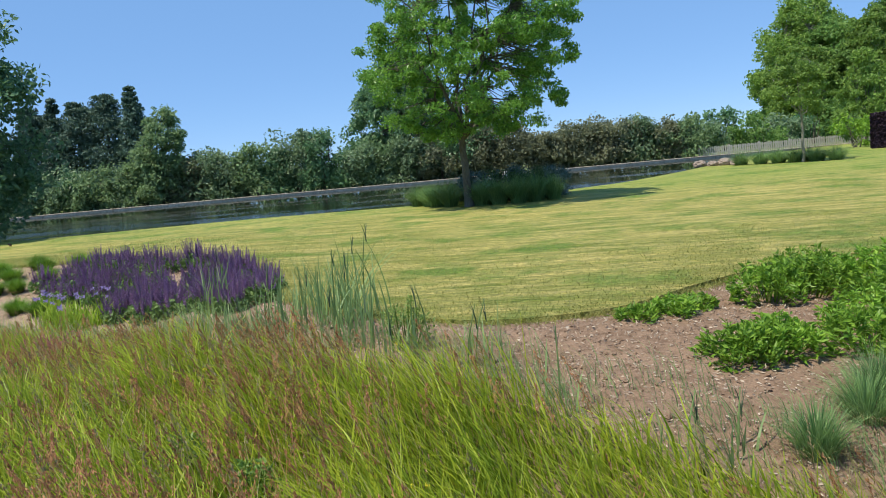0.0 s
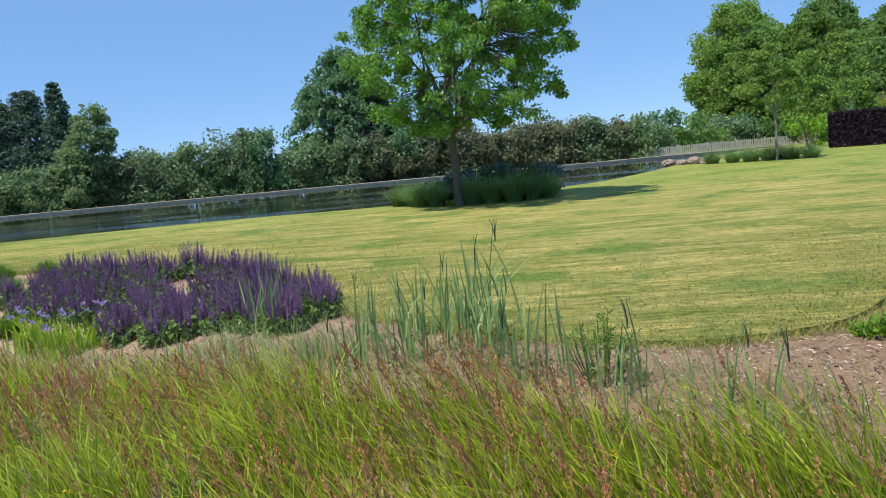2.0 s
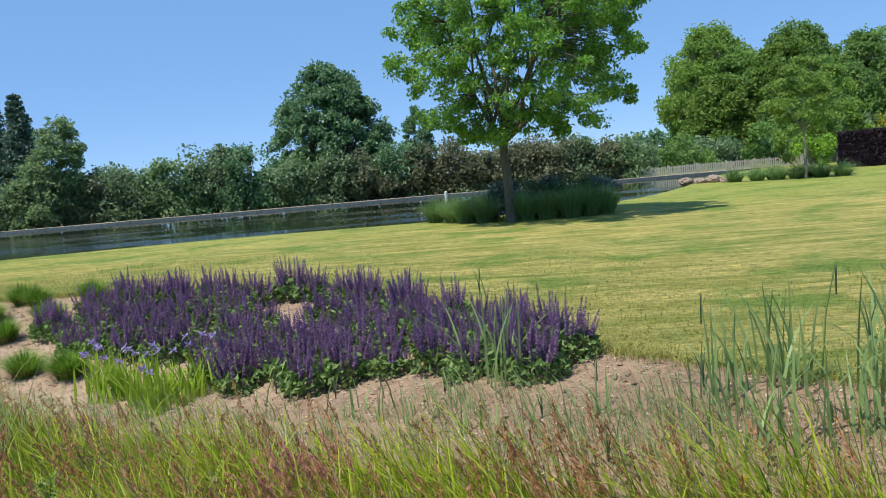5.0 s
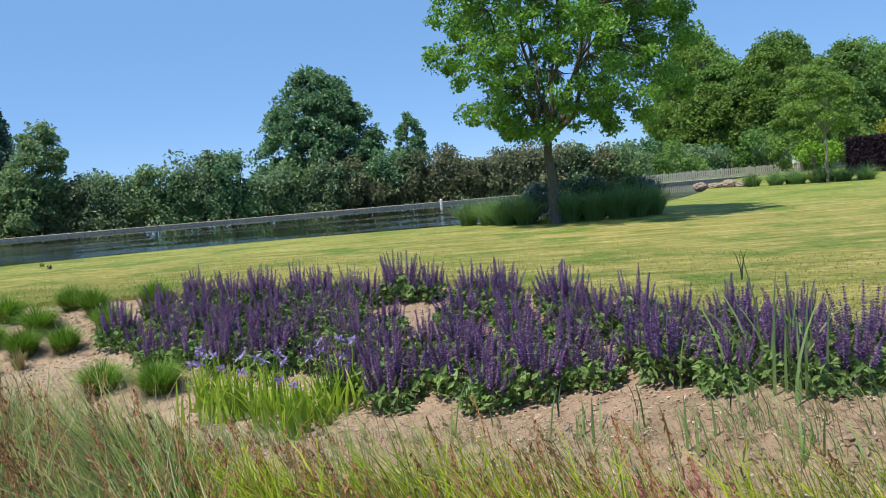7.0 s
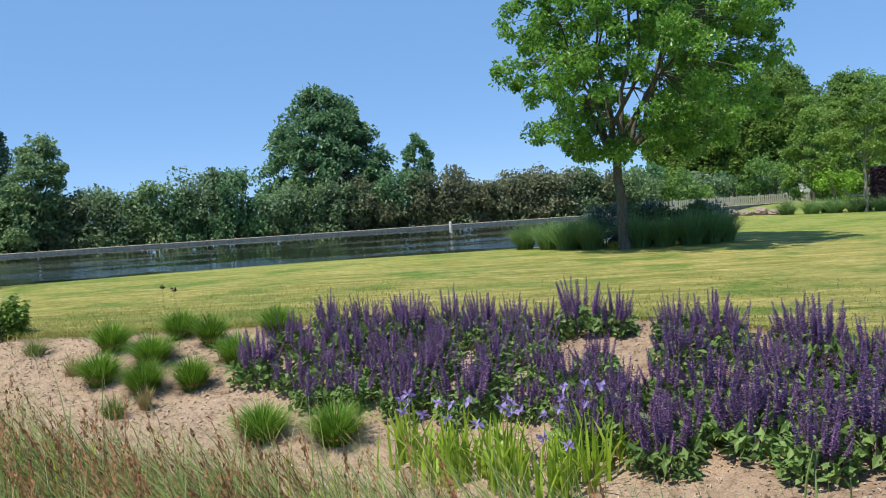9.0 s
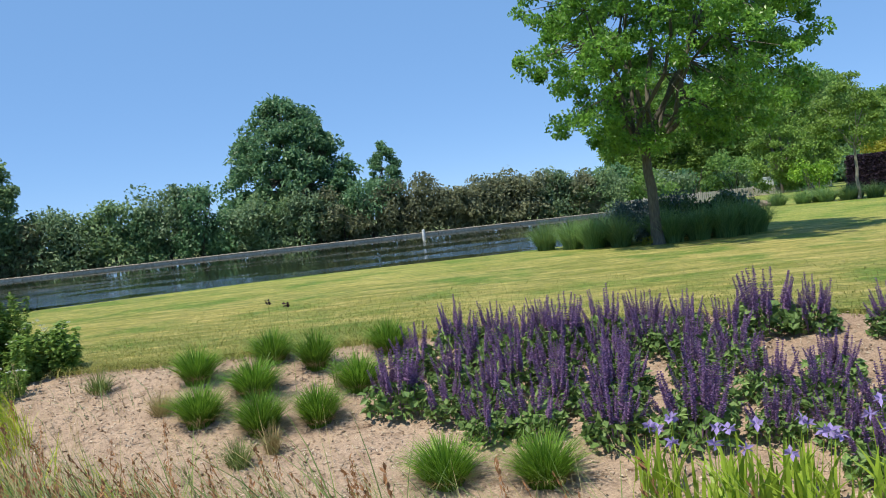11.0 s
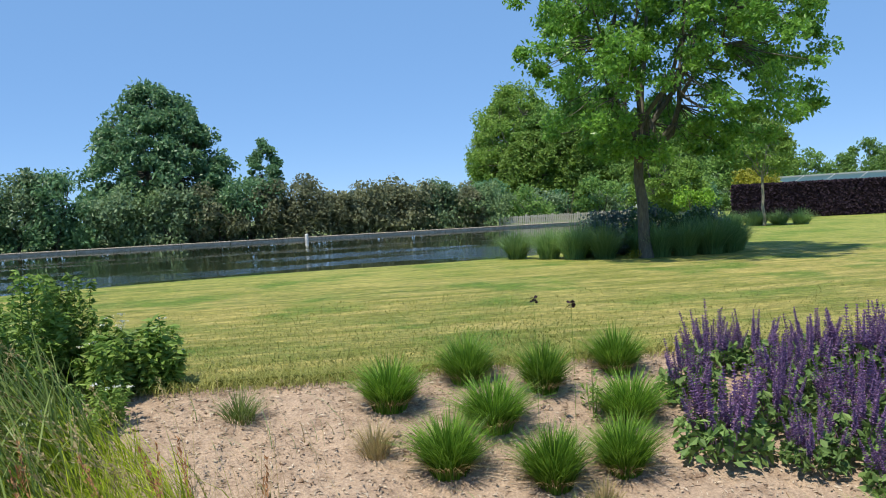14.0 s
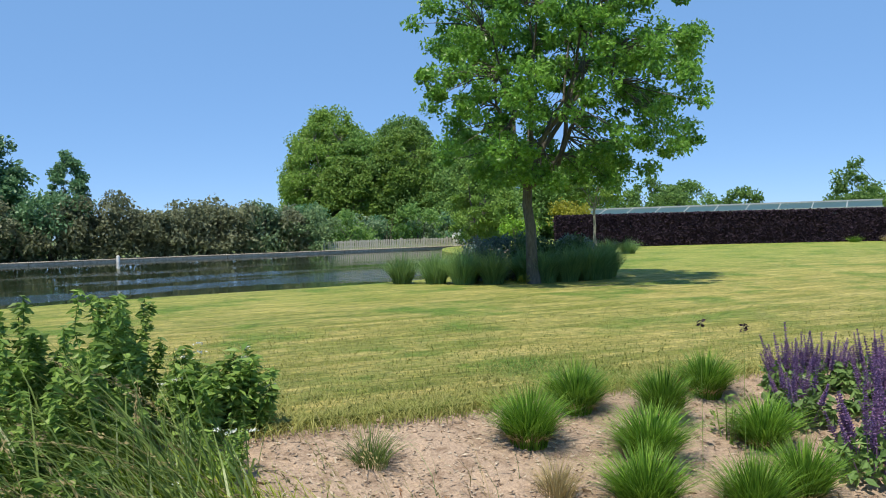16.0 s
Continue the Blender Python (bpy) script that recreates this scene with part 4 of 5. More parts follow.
def spike_mesh(seed):
    """A stem with separate whorls of small flowers towards the tip."""
    rng = np.random.default_rng(seed)
    g = Geo()
    tube(g, [(0, 0, 0), (0.003, 0, 0.28), (0.004 * (seed % 3 - 1), 0, 0.545)], [0.004, 0.003, 0.002], 4)
    k = 14
    for i in range(k):
        s = i / (k - 1)
        z = 0.26 + 0.285 * s
        r = 0.02 * (1 - 0.7 * s ** 1.3)
        n = 6 if s < 0.6 else 5
        a = np.arange(n) * 6.283 / n + rng.uniform(0, 6)
        P = np.stack([r * 0.7 * np.cos(a), r * 0.7 * np.sin(a), np.full(n, z)], 1)
        leaves(g, P, 0.032 * (1 - 0.45 * s), 0.018 * (1 - 0.4 * s), rng, np.stack([np.cos(a), np.sin(a), np.full(n, 0.6)], 1) * 1.6, -0.2, 0.3)
    return g.mesh("flower_spike", VIOLET)


SPIKES = [spike_mesh(500 + k) for k in range(4)]
SALVIA_BED = [(-8.9, 17.2), (-9.25, 16.6), (-9.45, 15.8), (-8.8, 15.35), (-8.0, 14.85), (-7.1, 14.2), (-6.5, 13.2), (-5.85, 12.75), (-5.4, 12.25), (-4.85, 12.3), (-4.6, 11.9), (-4.3, 11.45), (-3.75, 10.95), (-3.3, 11.05), (-3.4, 11.9), (-3.75, 12.95), (-4.55, 14.45), (-5.4, 15.45), (-6.2, 16.1), (-7.3, 16.8), (-8.2, 17.1)]
BARE = [(-5.95, 15.1, 0.30), (-5.9, 14.7, 0.24), (-7.45, 15.1, 0.18), (-5.4, 14.1, 0.18)]
rng = np.random.default_rng(8)
spots = [(x, y) for x, y in spaced(SALVIA_BED, 0.345, rng) if all((x - a) ** 2 + (y - b) ** 2 > r * r for a, b, r in BARE)]
kinds = [salvia(510 + k, 17 + 3 * k) for k in range(5)]
for k, (x, y) in enumerate(spots):
    s = rng.uniform(0.84, 1.1)
    m = Matrix.LocRotScale((x, y, ground_at(x, y)), Euler((0, 0, rng.uniform(0, 6.28))), (s, s, s))
    if k < 5:
        kinds[k].matrix_basis = m
    else:
        copy_thing(kinds[k % 5], m)


def blade_mesh(name, h, w, lean, mat, seed):
    rng = np.random.default_rng(seed)
    return blades(Geo(), [(0, 0, 0)], h, w, 0.0, lean, rng, 5).mesh(name, mat)


IRIS_LEAF = [blade_mesh("leaf", 0.46, 0.034, q, L_IRIS, 900 + k) for k, q in enumerate((0.05, 0.14, 0.25, 0.4, 0.6))]
REED_BLADE = [blade_mesh("blade", 0.8, 0.022, q, L_REED, 910 + k) for k, q in enumerate((0.06, 0.14, 0.25, 0.4, 0.7))]


def iris(x, y, seed, n=34, flowers=3):
    rng = np.random.default_rng(seed)
    t = thing("iris", x, y, ground_at(x, y), "iris clump with yellow-green sword leaves and lilac flowers", "flower", "irises in the bed")
    for k in range(n):
        part("leaf", IRIS_LEAF[k % 5], None, t, m=pose(rng.normal(0, 0.1), rng.normal(0, 0.1), -0.02, 0, 0, rng.uniform(0, 360)) @ Matrix.Diagonal((1, 1, rng.uniform(0.75, 1.2), 1)))
    for k in range(flowers):
        g = Geo()
        c = (rng.normal(0, 0.13), rng.normal(0, 0.13), rng.uniform(0.45, 0.62))
        tube(g, [(c[0] * 0.6, c[1] * 0.6, 0), c], [0.004, 0.003], 4)
        stem = part("stem", g, L_IRIS, t)
        for j in range(6):
            g = Geo()
            b = j * 1.047 + rng.uniform(-0.2, 0.2)
            leaves(g, [(c[0] + 0.025 * math.cos(b), c[1] + 0.025 * math.sin(b), c[2] + (0.02 if j % 2 else -0.005))], 0.062, 0.034, rng, np.array([[math.cos(b), math.sin(b), 0.8 if j % 2 else -0.5]]) * 3, 0.1, 0.2)
            part("petal", g, LILAC, stem, "lilac-blue petal")
    return t


for k, (x, y) in enumerate([(-8.0, 14.1), (-7.7, 13.75), (-7.35, 13.7), (-7.0, 13.3), (-6.75, 13.4), (-7.45, 13.4), (-7.15, 13.05), (-7.9, 13.7)]):
    iris(x, y, 600 + k)


for k, (x, y, r, h) in enumerate([(1.8, 7.2, 0.36, 0.30), (2.15, 7.35, 0.36, 0.30), (2.25, 7.75, 0.28, 0.2), (2.65, 9.05, 0.42, 0.42), (3.1, 9.15, 0.45, 0.40), (3.6, 9.3, 0.5, 0.45), (4.1, 9.5, 0.55, 0.5), (3.3, 9.75, 0.5, 0.4), (2.85, 7.35, 0.40, 0.36), (3.25, 7.1, 0.45, 0.4), (3.2, 7.9, 0.5, 0.42), (3.6, 8.5, 0.5, 0.45), (3.9, 7.7, 0.5, 0.4), (4.4, 8.8, 0.6, 0.5), (1.2, 8.3, 0.24, 0.14), (1.55, 8.4, 0.26, 0.17), (1.85, 8.75, 0.25, 0.17)]):
    y -= 0.28 if h > 0.18 else 0.12
    mound("spurge", x, y, r, h, int(900 * r / 0.4), 0.085, L_MOUND, "bright green leafy spurge cushion" if h > 0.25 else "low bright green spurge cushion at the lawn edge", "plant", 620 + k, "spurge cushions in the bed")
mound("small_shrub", -1.0, 7.9, 0.24, 0.5, 420, 0.05, L_HERB, "small olive-green shrub on bare soil", "shrub", 650, "")


def reed(x, y, h, seed, n=14, spread=0.14):
    rng = np.random.default_rng(seed)
    t = thing("reed_clump", x, y, ground_at(x, y), "blue-green reed clump with dark upright tips", "reed", "reeds between bed and meadow")
    for k in range(n * 2):
        s = h / 0.8 * rng.uniform(0.6, 1.05)
        part("blade", REED_BLADE[k % 5], None, t, m=pose(rng.normal(0, spread), rng.normal(0, spread), -0.03, 0, 0, rng.uniform(0, 360)) @ Matrix.Diagonal((s, 1, s, 1)))
    for k in range(max(1, n // 8)):
        g = Geo()
        c = (rng.normal(0, spread), rng.normal(0, spread))
        hh = h * rng.uniform(0.85, 1.08)
        b = rng.uniform(0, 6.283)
        tip = (c[0] + 0.12 * math.cos(b), c[1] + 0.12 * math.sin(b), hh)
        tube(g, [(c[0], c[1], 0), (c[0] * 0.6 + tip[0] * 0.4, c[1] * 0.6 + tip[1] * 0.4, hh * 0.6), tip], [0.007, 0.006, 0.003], 5)
        st = part("stem", g, L_REED, t)
        g = Geo()
        d = np.array(tip)
        blades(g, [d - (0, 0, 0.2)] * 4, 0.24, 0.010, rng.uniform(0, 6.283, 4), 0.25, rng, 3)
        part("tip", g, L_REED_TOP, st, "dark folded tip leaves")
    return t


for k, (x, y, h, n) in enumerate([(-1.75, 9.3, 0.9, 17), (-1.95, 8.95, 0.8, 13), (-2.3, 9.7, 0.72, 13), (-2.7, 9.6, 0.66, 12), (-1.65, 8.45, 0.75, 11), (-1.5, 8.0, 0.72, 9), (-1.15, 7.8, 0.6, 7), (-3.4, 9.9, 0.55, 9), (-4.2, 11.5, 0.6, 8), (-4.55, 10.7, 0.5, 9),
                                    (-5.9, 12.0, 0.5, 7), (-4.85, 10.95, 0.5, 8), (-0.9, 7.9, 0.6, 8), (-0.3, 7.4, 0.65, 9), (-0.4, 6.8, 0.7, 8), (0.15, 6.2, 0.6, 7), (-2.4, 8.8, 0.6, 10), (-3.9, 11.05, 0.75, 12), (-5.2, 11.4, 0.5, 8), (1.3, 5.4, 0.5, 7), (0.95, 5.5, 0.45, 5), (-1.0, 7.3, 0.62, 8), (-3.0, 8.9, 0.5, 10), (-3.6, 9.2, 0.45, 10), (-4.3, 10.1, 0.45, 8)]):
    if x < -3.2 and x != -3.9:
        reed(x, y + 0.15, h * 0.72, 660 + k, 3)
    elif x < -1.4:
        reed(x, y + 0.15, h * 1.13, 660 + k, int(n * 1.1))
    else:
        reed(x, y - 0.25, h * 0.95, 660 + k, max(n // 2, 3))

# dark flowers on thin stems
for k, (x, y, h) in enumerate([(-10.27, 16.72, 0.72), (-10.12, 16.53, 0.69)]):
    rng = np.random.default_rng(700 + k)
    t = thing("dark_flower", x, y, ground_at(x, y), "single blackish flower head on a thin bare stem", "flower", "dark flowers in the bed")
    g = Geo()
    hz = h - ground_at(x, y)
    tube(g, [(0, 0, -0.02), (0.015, 0.01, hz * 0.5), (0, 0, hz)], [0.002, 0.0014, 0.0014], 5)
    part("stem", g, L_HERB, t)
    g = Geo()
    a = np.arange(14) * 2.4
    leaves(g, np.stack([0.016 * np.cos(a), 0.016 * np.sin(a), hz + rng.uniform(-0.02, 0.025, 14)], 1), 0.034, 0.023, rng, np.stack([np.cos(a), np.sin(a), np.zeros(14)], 1) * 2)
    part("bloom", g, BLACK_PETAL, t, "blackish petals")


def herb(x, y, h, r, seed, n=26, flowers=3, leaf=(0.085, 0.036), label="tall leafy green weed"):
    """A tall weed with leafy upright stems and a few white flower heads."""
    rng = np.random.default_rng(seed)
    t = thing("tall_herb", x, y, ground_at(x, y), label + (" with small white flower heads" if flowers else ""), "weed", "tall weeds at the bed end")
    g, gl, gw = Geo(), Geo(), Geo()
    for k in range(n):
        a, q = rng.uniform(0, 6.283), rng.uniform(0, 1) ** 0.6
        hh = h * rng.uniform(0.55, 1.05) * (1.05 - 0.25 * q)
        p = bend((0.5 * r * q * math.cos(a), 0.5 * r * q * math.sin(a), -0.02), (r * q * math.cos(a), r * q * math.sin(a), hh), rng, 0.03, 5, 0.05)
        tube(g, p, [0.005, 0.0045, 0.004, 0.003, 0.002], 4)
        m = int(84 * h)
        s = np.repeat(np.linspace(0.12, 1.0, m // 2), 2) + rng.normal(0, 0.01, m // 2 * 2)
        b = rng.uniform(0, 6.283, m // 2).repeat(2) + np.tile([0, 3.14], m // 2)
        w = (1.1 - 0.55 * s) * leaf[0] * 0.5
        P = np.stack([np.interp(s, np.linspace(0, 1, 5), p[:, i]) for i in range(3)], 1) + np.stack([w * np.cos(b), w * np.sin(b), np.zeros(len(s))], 1)
        leaves(gl, P, leaf[0], leaf[1], rng, np.stack([np.cos(b), np.sin(b), np.full(len(s), -0.1)], 1) * 2.0, 0.25)
        if k < flowers:
            for _ in range(2):
                c = p[-1] + rng.normal(0, 0.05, 3) * (1, 1, 0.4) + (0, 0, 0.03)
                tube(g, [tuple(p[-2]), tuple(c)], [0.002, 0.0014], 3)
                leaves(gw, c + rng.normal(0, 0.018, (14, 3)) * (1, 1, 0.2), 0.016, 0.012, rng)
    tagged(part("stemwork", g, L_HERB, t), kind="stuff")
    part("foliage", gl, L_HERB, t)
    if flowers:
        tagged(part("umbel_spray", gw, WHITE_PETAL, t, "small white flower umbels"), kind="stuff")
    return t


for k, (x, y, h, r, fl) in enumerate([(-12.38, 18.5, 0.52, 0.22, 3), (-12.6, 18.6, 0.60, 0.24, 3), (-12.75, 18.4, 0.55, 0.22, 2)]):
    herb(x, y, h, r, 710 + k, 26, fl, (0.085, 0.036), "bright green leafy weed")
for k, (x, y, h, r) in enumerate([(-12.98, 18.85, 0.98, 0.22), (-13.2, 18.6, 1.02, 0.26), (-13.5, 18.8, 1.0, 0.3), (-13.3, 18.2, 0.85, 0.26), (-13.85, 18.5, 1.0, 0.3), (-13.7, 18.05, 0.9, 0.28), (-13.75, 19.2, 0.9, 0.32), (-14.3, 18.9, 1.0, 0.34), (-14.9, 19.3, 0.95, 0.4)]):
    herb(x, y, h, r, 720 + k, 24, 0, (0.068, 0.031), "tall dark green nettle-like weed")
for k, (x, y, h, r) in enumerate([(-12.95, 17.85, 0.42, 0.22), (-13.2, 17.5, 0.5, 0.22), (-12.75, 18.0, 0.36, 0.18)]):
    herb(x, y, h, r, 740 + k, 16, 2, (0.055, 0.016), "low olive-green weed")
for k, (x, y, h, r) in enumerate([(-13.75, 17.45, 0.72, 0.26), (-14.2, 17.7, 0.85, 0.28), (-14.5, 17.0, 0.8, 0.28), (-14.0, 16.7, 0.62, 0.24)]):
    herb(x, y, h, r, 750 + k, 20, 0, (0.07, 0.03), "tall olive-green weed among long grass")

# ---- meadow, lawn blades, litter ----
rng = np.random.default_rng(90)
near_side = [(x + 0.75, y + 0.8) for x, y in WALK]
MEADOW = near_side + [(-17.0, 18.6)] + MEADOW_EDGE[::-1] + [(6, 0)]


def lift(xy, dz=-0.02):
    return np.concatenate([xy, soil_heights(xy[:, 0], xy[:, 1])[:, None] + dz], 1)


def wind(n):
    """The grass leans with the wind, towards the walker's way."""
    return rng.normal(2.9, 0.7, n)


def sparse(P):
    """Share of the grass that is missing at the meadow's dry end, away from the path."""
    return 0.93 * np.clip((-P[:, 0] - 8.4) / 1.5, 0, 1) * np.clip((line_distance(P[:, 0], P[:, 1], WALK) - 2.2) / 0.5, 0, 1)


def sward(count, lo, hi, w0, w1, lean0, lean1, mat, name, label, poly=MEADOW, clump=None, segs=4, thin=True):
    P = lift(scatter(count, poly, rng, clump))
    if thin:
        P = P[rng.uniform(0, 1, len(P)) > sparse(P)]
    n = len(P)
    swell = np.array([1 + 0.55 * noise.noise((a * 1.1, b * 1.1, 6.0)) + 0.25 * noise.noise((a * 3.3, b * 3.3, 2.0)) for a, b, _ in P])
    tagged(part(name, blades(Geo(), P, rng.uniform(lo, hi, n) * swell, rng.uniform(w0, w1, n), wind(n), rng.uniform(lean0, lean1, n), rng, segs), mat), label, "grass", "", "stuff")


# a low layer whose dark colour fills the gaps as shade
sward(26000, 0.10, 0.30, 0.006, 0.014, 0.2, 1.0, L_UNDER_SHADE, "under_grass", "short grass at the foot of the meadow, darkened as shade between blades", segs=3)
sward(44000, 0.22, 0.62, 0.006, 0.016, 0.15, 0.9, L_MEADOW, "meadow_grass", "long yellow-green uncut meadow grass")
sward(5000, 0.30, 0.62, 0.012, 0.022, 0.2, 1.1, L_MEADOW, "broad_grass", "broad bright green grass blades in the meadow", clump=0.9)
sward(3500, 0.40, 0.72, 0.003, 0.006, 0.2, 0.8, L_STRAW, "dry_stalks", "dry straw-coloured grass stalks in the meadow", clump=0.8)
FRINGE = MEADOW_EDGE + [(x + 0.55, y + 1.1) for x, y in MEADOW_EDGE[::-1]]
sward(6500, 0.15, 0.42, 0.004, 0.009, 0.15, 0.9, L_REED, "fringe_grass", "sparse grey-green grass between meadow and bed", FRINGE, 1.3, 3)
sward(5500, 0.08, 0.26, 0.004, 0.006, 0.4, 1.3, L_STRAW, "dead_fringe", "short dead grass between meadow and bed", FRINGE, 0.9, 3)


def seed_heads(count, mat, lo, hi, bits, length, seed_clump, name, label, poly):
    g = Geo()
    P = lift(scatter(count, poly, rng, seed_clump))
    P = P[rng.uniform(0, 1, len(P)) > 0.8 * sparse(P)]
    for q in P:
        h = rng.uniform(lo, hi)
        b = rng.normal(2.9, 0.7)
        lean = rng.uniform(0.2, 0.75)
        tip = q + np.array([lean * h * math.cos(b), lean * h * math.sin(b), h * (1 - 0.25 * lean)])
        tube(g, [tuple(q), tuple(q * 0.5 + tip * 0.5 + (0, 0, 0.03)), tuple(tip)], [0.002, 0.0018, 0.0012], 3)
        s = rng.uniform(0, 1, (bits, 1))
        C = tip - (tip - q) * s * length + rng.normal(0, 0.012, (bits, 3)) * (0.3 + s)
        leaves(g, C, 0.026, 0.009, rng, np.tile(unit(tip - q) * 1.6, (bits, 1)), 0.0)
    tagged(part(name, g, mat), label, "grass", "", "stuff")


seed_heads(2500, L_SORREL, 0.42, 0.74, 44, 0.34, 0.75, "sorrel_heads", "rust-red sorrel seed heads in the meadow", MEADOW)
seed_heads(900, L_STRAW, 0.45, 0.75, 22, 0.24, 0.7, "grass_seed_heads", "pale feathery grass seed heads in the meadow", MEADOW)
seed_heads(60, L_PINK, 0.45, 0.6, 40, 0.3, None, "pink_seed_heads", "pinkish red seed heads in the meadow", [(-5.5, 9.1), (-5.0, 9.2), (-5.0, 9.6), (-5.5, 9.6)])

for k, (x, y) in enumerate([(-0.9, 3.6), (-0.3, 4.2), (-2.2, 5.4), (-3.6, 6.8), (-5.2, 8.3), (-1.6, 4.9), (0.6, 3.4), (-6.9, 9.6), (-4.3, 8.2), (-8.6, 10.9)]):
    mound("meadow_weed", x, y, 0.16, 0.42, 300, 0.07, L_HERB, "broad-leaved green weed in the meadow grass", "weed", 760 + k, "weeds in the meadow")
g = Geo()
for q in lift(scatter(55, MEADOW, rng)):
    tip = q + (rng.normal(0, 0.05), rng.normal(0, 0.05), rng.uniform(0.4, 0.6))
    tube(g, [tuple(q), tuple(tip)], [0.0015, 0.001], 3)
    leaves(g, tip + rng.normal(0, 0.008, (7, 3)), 0.016, 0.012, rng)
tagged(part("yellow_flowers", g, YELLOW_PETAL), "tiny yellow flowers dotted in the meadow", "flower", "", "stuff")
mound("weed_sprig", -9.75, 16.9, 0.1, 0.3, 90, 0.05, L_HERB, "thin half-dry weed sprig on bare soil", "weed", 790, "")
WEEDY = [(-13.0, 16.6), (-12.75, 17.6), (-13.2, 18.3), (-15.5, 19.0), (-17.0, 18.2), (-14.9, 15.6), (-13.7, 15.5)]
sward(5200, 0.4, 0.95, 0.008, 0.02, 0.2, 1.25, L_THICKET, "thicket_grass", "tall dark green grass thicket arching over, deepened for inner shade", WEEDY, thin=False)
sward(7000, 0.2, 0.6, 0.008, 0.016, 0.2, 0.9, L_UNDER_SHADE, "thicket_under_grass", "short grass inside the thicket, its dark colour standing for shade", WEEDY, segs=3, thin=False)
FRONT = [(-12.6, 16.0), (-12.3, 16.9), (-12.7, 17.7), (-13.4, 17.0), (-14.0, 15.4), (-13.2, 14.9)]
sward(2200, 0.3, 0.62, 0.004, 0.009, 0.2, 1.0, L_MEADOW, "tall_grass", "tall yellow-green grass in front of the weeds", FRONT, thin=False)
LATE = [(-7.4, 9.0), (-7.6, 11.6), (-9.6, 13.1), (-11.0, 14.7), (-12.2, 16.6), (-13.6, 16.2), (-13.0, 14.3), (-10.2, 11.3)]
sward(5500, 0.3, 0.66, 0.003, 0.006, 0.2, 1.0, L_STRAW, "withered_grass", "withered tan grass at the meadow's dry end", LATE, 0.7)
VERGE = [(-7.0, 8.9), (-7.6, 11.2), (-9.4, 12.7), (-11.0, 14.0), (-12.3, 14.9), (-12.9, 14.2), (-10.6, 11.9), (-8.6, 9.8)]
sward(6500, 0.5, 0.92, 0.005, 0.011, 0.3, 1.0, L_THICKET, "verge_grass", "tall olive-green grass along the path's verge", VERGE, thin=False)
sward(6000, 0.15, 0.45, 0.006, 0.014, 0.2, 0.9, L_UNDER_SHADE, "verge_under_grass", "short grass inside the path's verge, darkened in place of shade", VERGE, segs=3, thin=False)
sward(2400, 0.55, 1.0, 0.003, 0.006, 0.4, 1.0, L_STRAW, "verge_stalks", "tall straw-brown stalks along the path's verge", VERGE, thin=False)
seed_heads(320, L_SORREL, 0.65, 1.0, 34, 0.3, 0.8, "verge_seed_heads", "rust-brown seed heads along the path's verge", VERGE)
WISPS = [(-10.2, 14.2), (-11.0, 15.4), (-12.0, 16.9), (-13.2, 16.6), (-12.4, 14.9)]
sward(260, 0.3, 0.6, 0.002, 0.004, 0.2, 0.8, L_STRAW, "wispy_stalks", "thin dry stalks on the bare soil", WISPS, thin=False)
seed_heads(110, L_SORREL, 0.5, 0.8, 22, 0.22, 0.9, "brown_seed_heads", "brown-red seed heads at the meadow's dry end", LATE)
g = Geo()
for q in lift(scatter(330, WEEDY + FRONT[:2], rng)):
    h, b, lean = rng.uniform(0.6, 1.05), rng.normal(2.9, 0.6), rng.uniform(0.35, 0.8)
    t = np.linspace(0, 1, 7)[:, None]
    way = np.array([math.cos(b), math.sin(b), 0])
    pts = q + way * lean * h * t ** 1.9 + np.array([0, 0, h]) * (t - 0.35 * lean * t ** 3)
    tube(g, pts, np.linspace(0.002, 0.001, 7), 3)
    i = rng.uniform(4.2, 6, 26)
    C = np.stack([np.interp(i, np.arange(7), pts[:, c]) for c in range(3)], 1) + rng.normal(0, 0.009, (26, 3))
    leaves(g, C, 0.026, 0.009, rng, np.tile(unit(pts[-1] - pts[-3]) * 2, (26, 1)), 0.2)
tagged(part("drooping_seed_heads", g, L_STRAW), "pale drooping seed heads over the thicket", "grass", "", "stuff")

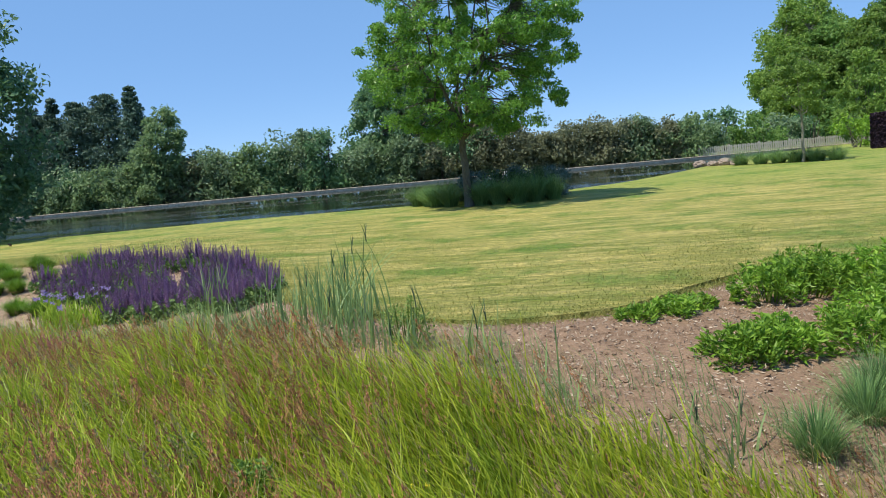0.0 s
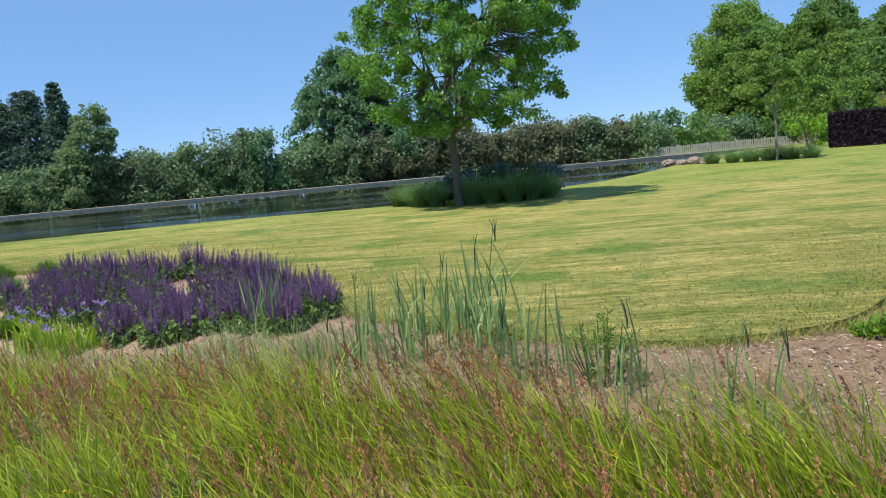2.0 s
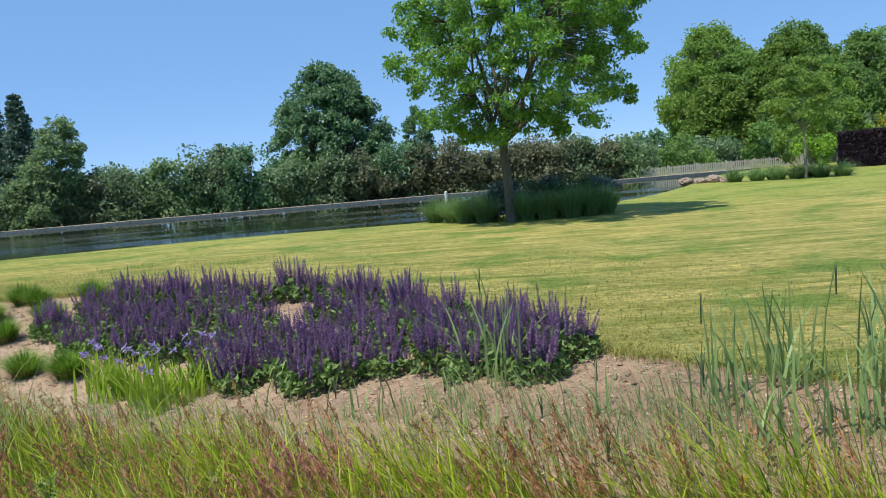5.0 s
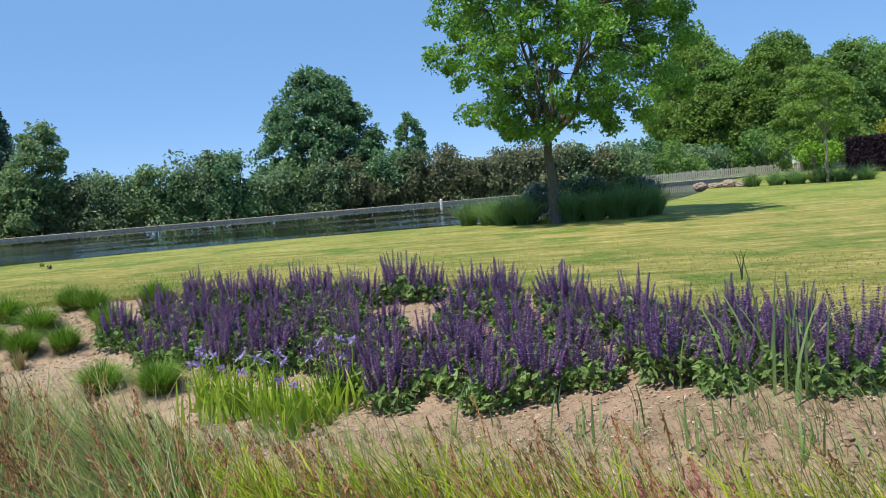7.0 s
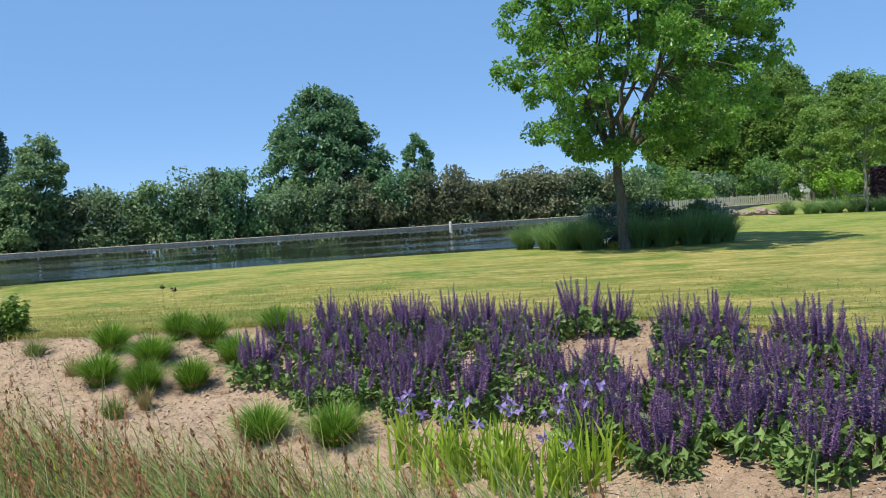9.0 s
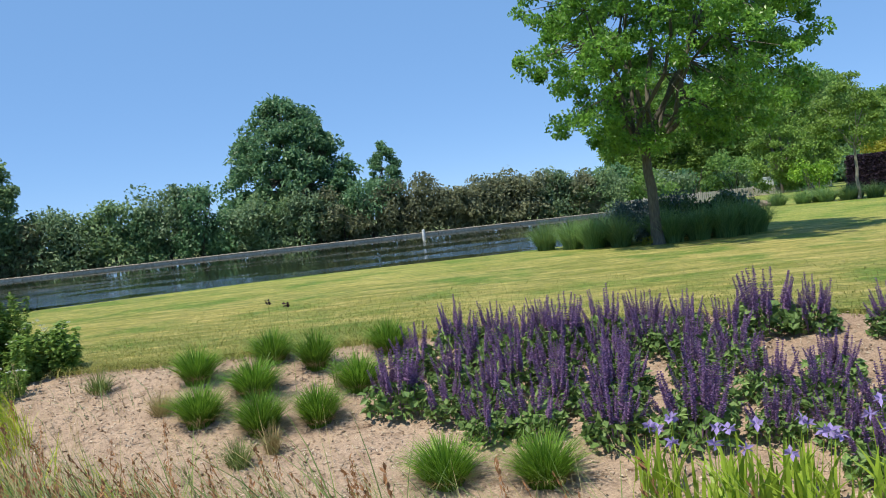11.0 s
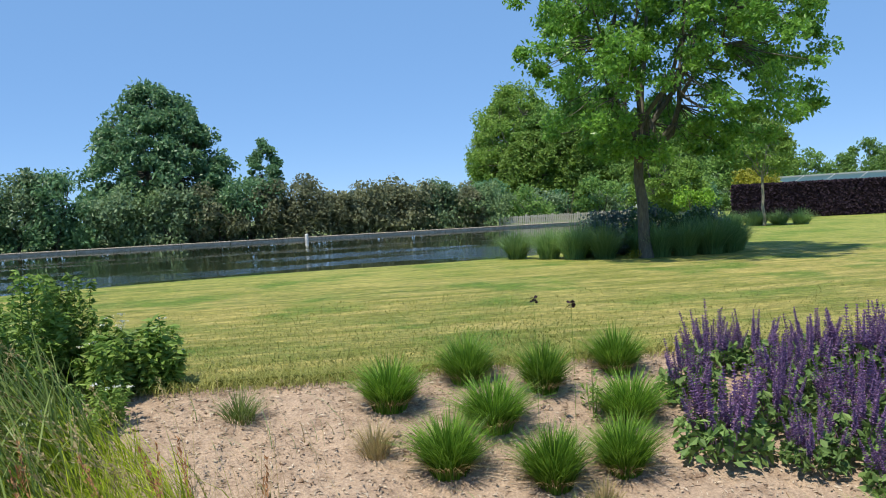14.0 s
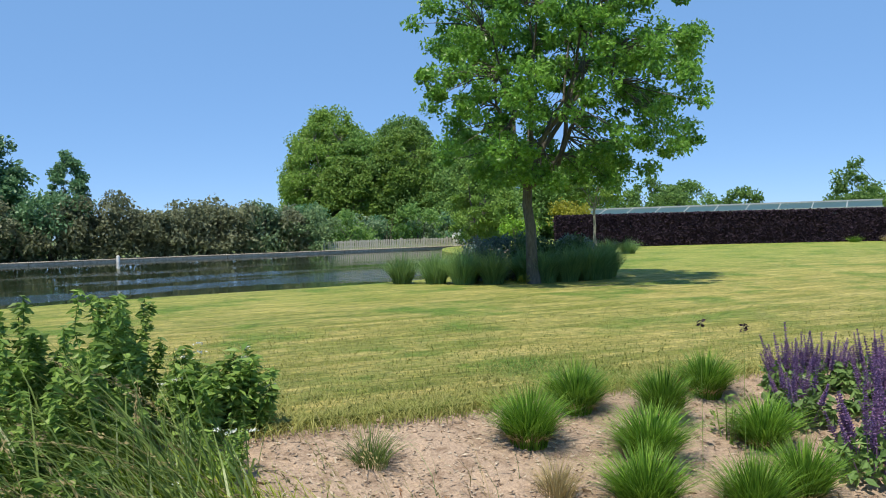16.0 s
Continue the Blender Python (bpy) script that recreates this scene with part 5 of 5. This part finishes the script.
# ragged grass along the lawn's edge
e = np.array(LAWN_EDGE[18:-12])
i = rng.integers(0, len(e) - 1, 16000)
P = e[i] + (e[i + 1] - e[i]) * rng.uniform(0, 1, (16000, 1)) + rng.normal(0, 0.09, (16000, 2))
g = Geo()
blades(g, np.concatenate([P, crest_rise(P[:, 0], P[:, 1])[:, None] - 0.05], 1), rng.uniform(0.04, 0.14, 16000), 0.006, rng.uniform(0, 6.28, 16000), rng.uniform(0.4, 1.3, 16000), rng, 3)
tagged(part("edge_grass", g, L_LAWN), "ragged green grass along the lawn edge", "grass", "", "stuff")

# short mown blades on the strip of lawn next to the bed
i = rng.integers(0, len(e) - 1, 60000)
P = e[i] + rng.normal(0, 0.2, (60000, 2)) + np.array([0.35, 0.94]) * (rng.uniform(0, 1, (60000, 1)) ** 2.2 * 6.0)
P = P[inside(P[:, 0], P[:, 1], lawn_outline)]
n = len(P)
g = Geo()
z = np.array([lawn_z(a, b) for a, b in P])
blades(g, np.stack([P[:, 0], P[:, 1], z - 0.01], 1), rng.uniform(0.025, 0.06, n), rng.uniform(0.006, 0.012, n), rng.uniform(0, 6.28, n), rng.uniform(0.5, 1.4, n), rng, 2)
tagged(part("lawn_blades", g, L_LAWN), "short mown grass blades, green and straw-dry", "grass", "", "stuff")

BED = LAWN_EDGE[12:-8] + MEADOW_EDGE
P = lift(scatter(3500, BED, rng), 0.004)
n = len(P)
r = np.abs(rng.normal(0, 0.011, (n, 1, 1))) + 0.006
octa = np.array([(1, 0, 0), (0, 1, 0), (-1, 0, 0), (0, -1, 0), (0, 0, 0.8), (0, 0, -0.8)])
v = P[:, None] + r * (octa[None] + rng.normal(0, 0.25, (n, 6, 3)))
tri = np.array([(0, 1, 4), (1, 2, 4), (2, 3, 4), (3, 0, 4), (1, 0, 5), (2, 1, 5), (3, 2, 5), (0, 3, 5)])
g = Geo().add(v.reshape(-1, 3), (np.arange(n)[:, None, None] * 6 + tri[None]).reshape(-1, 3))
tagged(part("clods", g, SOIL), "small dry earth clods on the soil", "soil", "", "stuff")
P = lift(scatter(48000, BED, rng), 0.008)
g = Geo()
leaves(g, P, 0.042, 0.012, rng, rng.normal(size=(len(P), 3)) * (2, 2, 0.1), 0.0)
tagged(part("litter", g, L_CHIP), "dry plant litter and bark chips on the soil", "litter", "", "stuff")
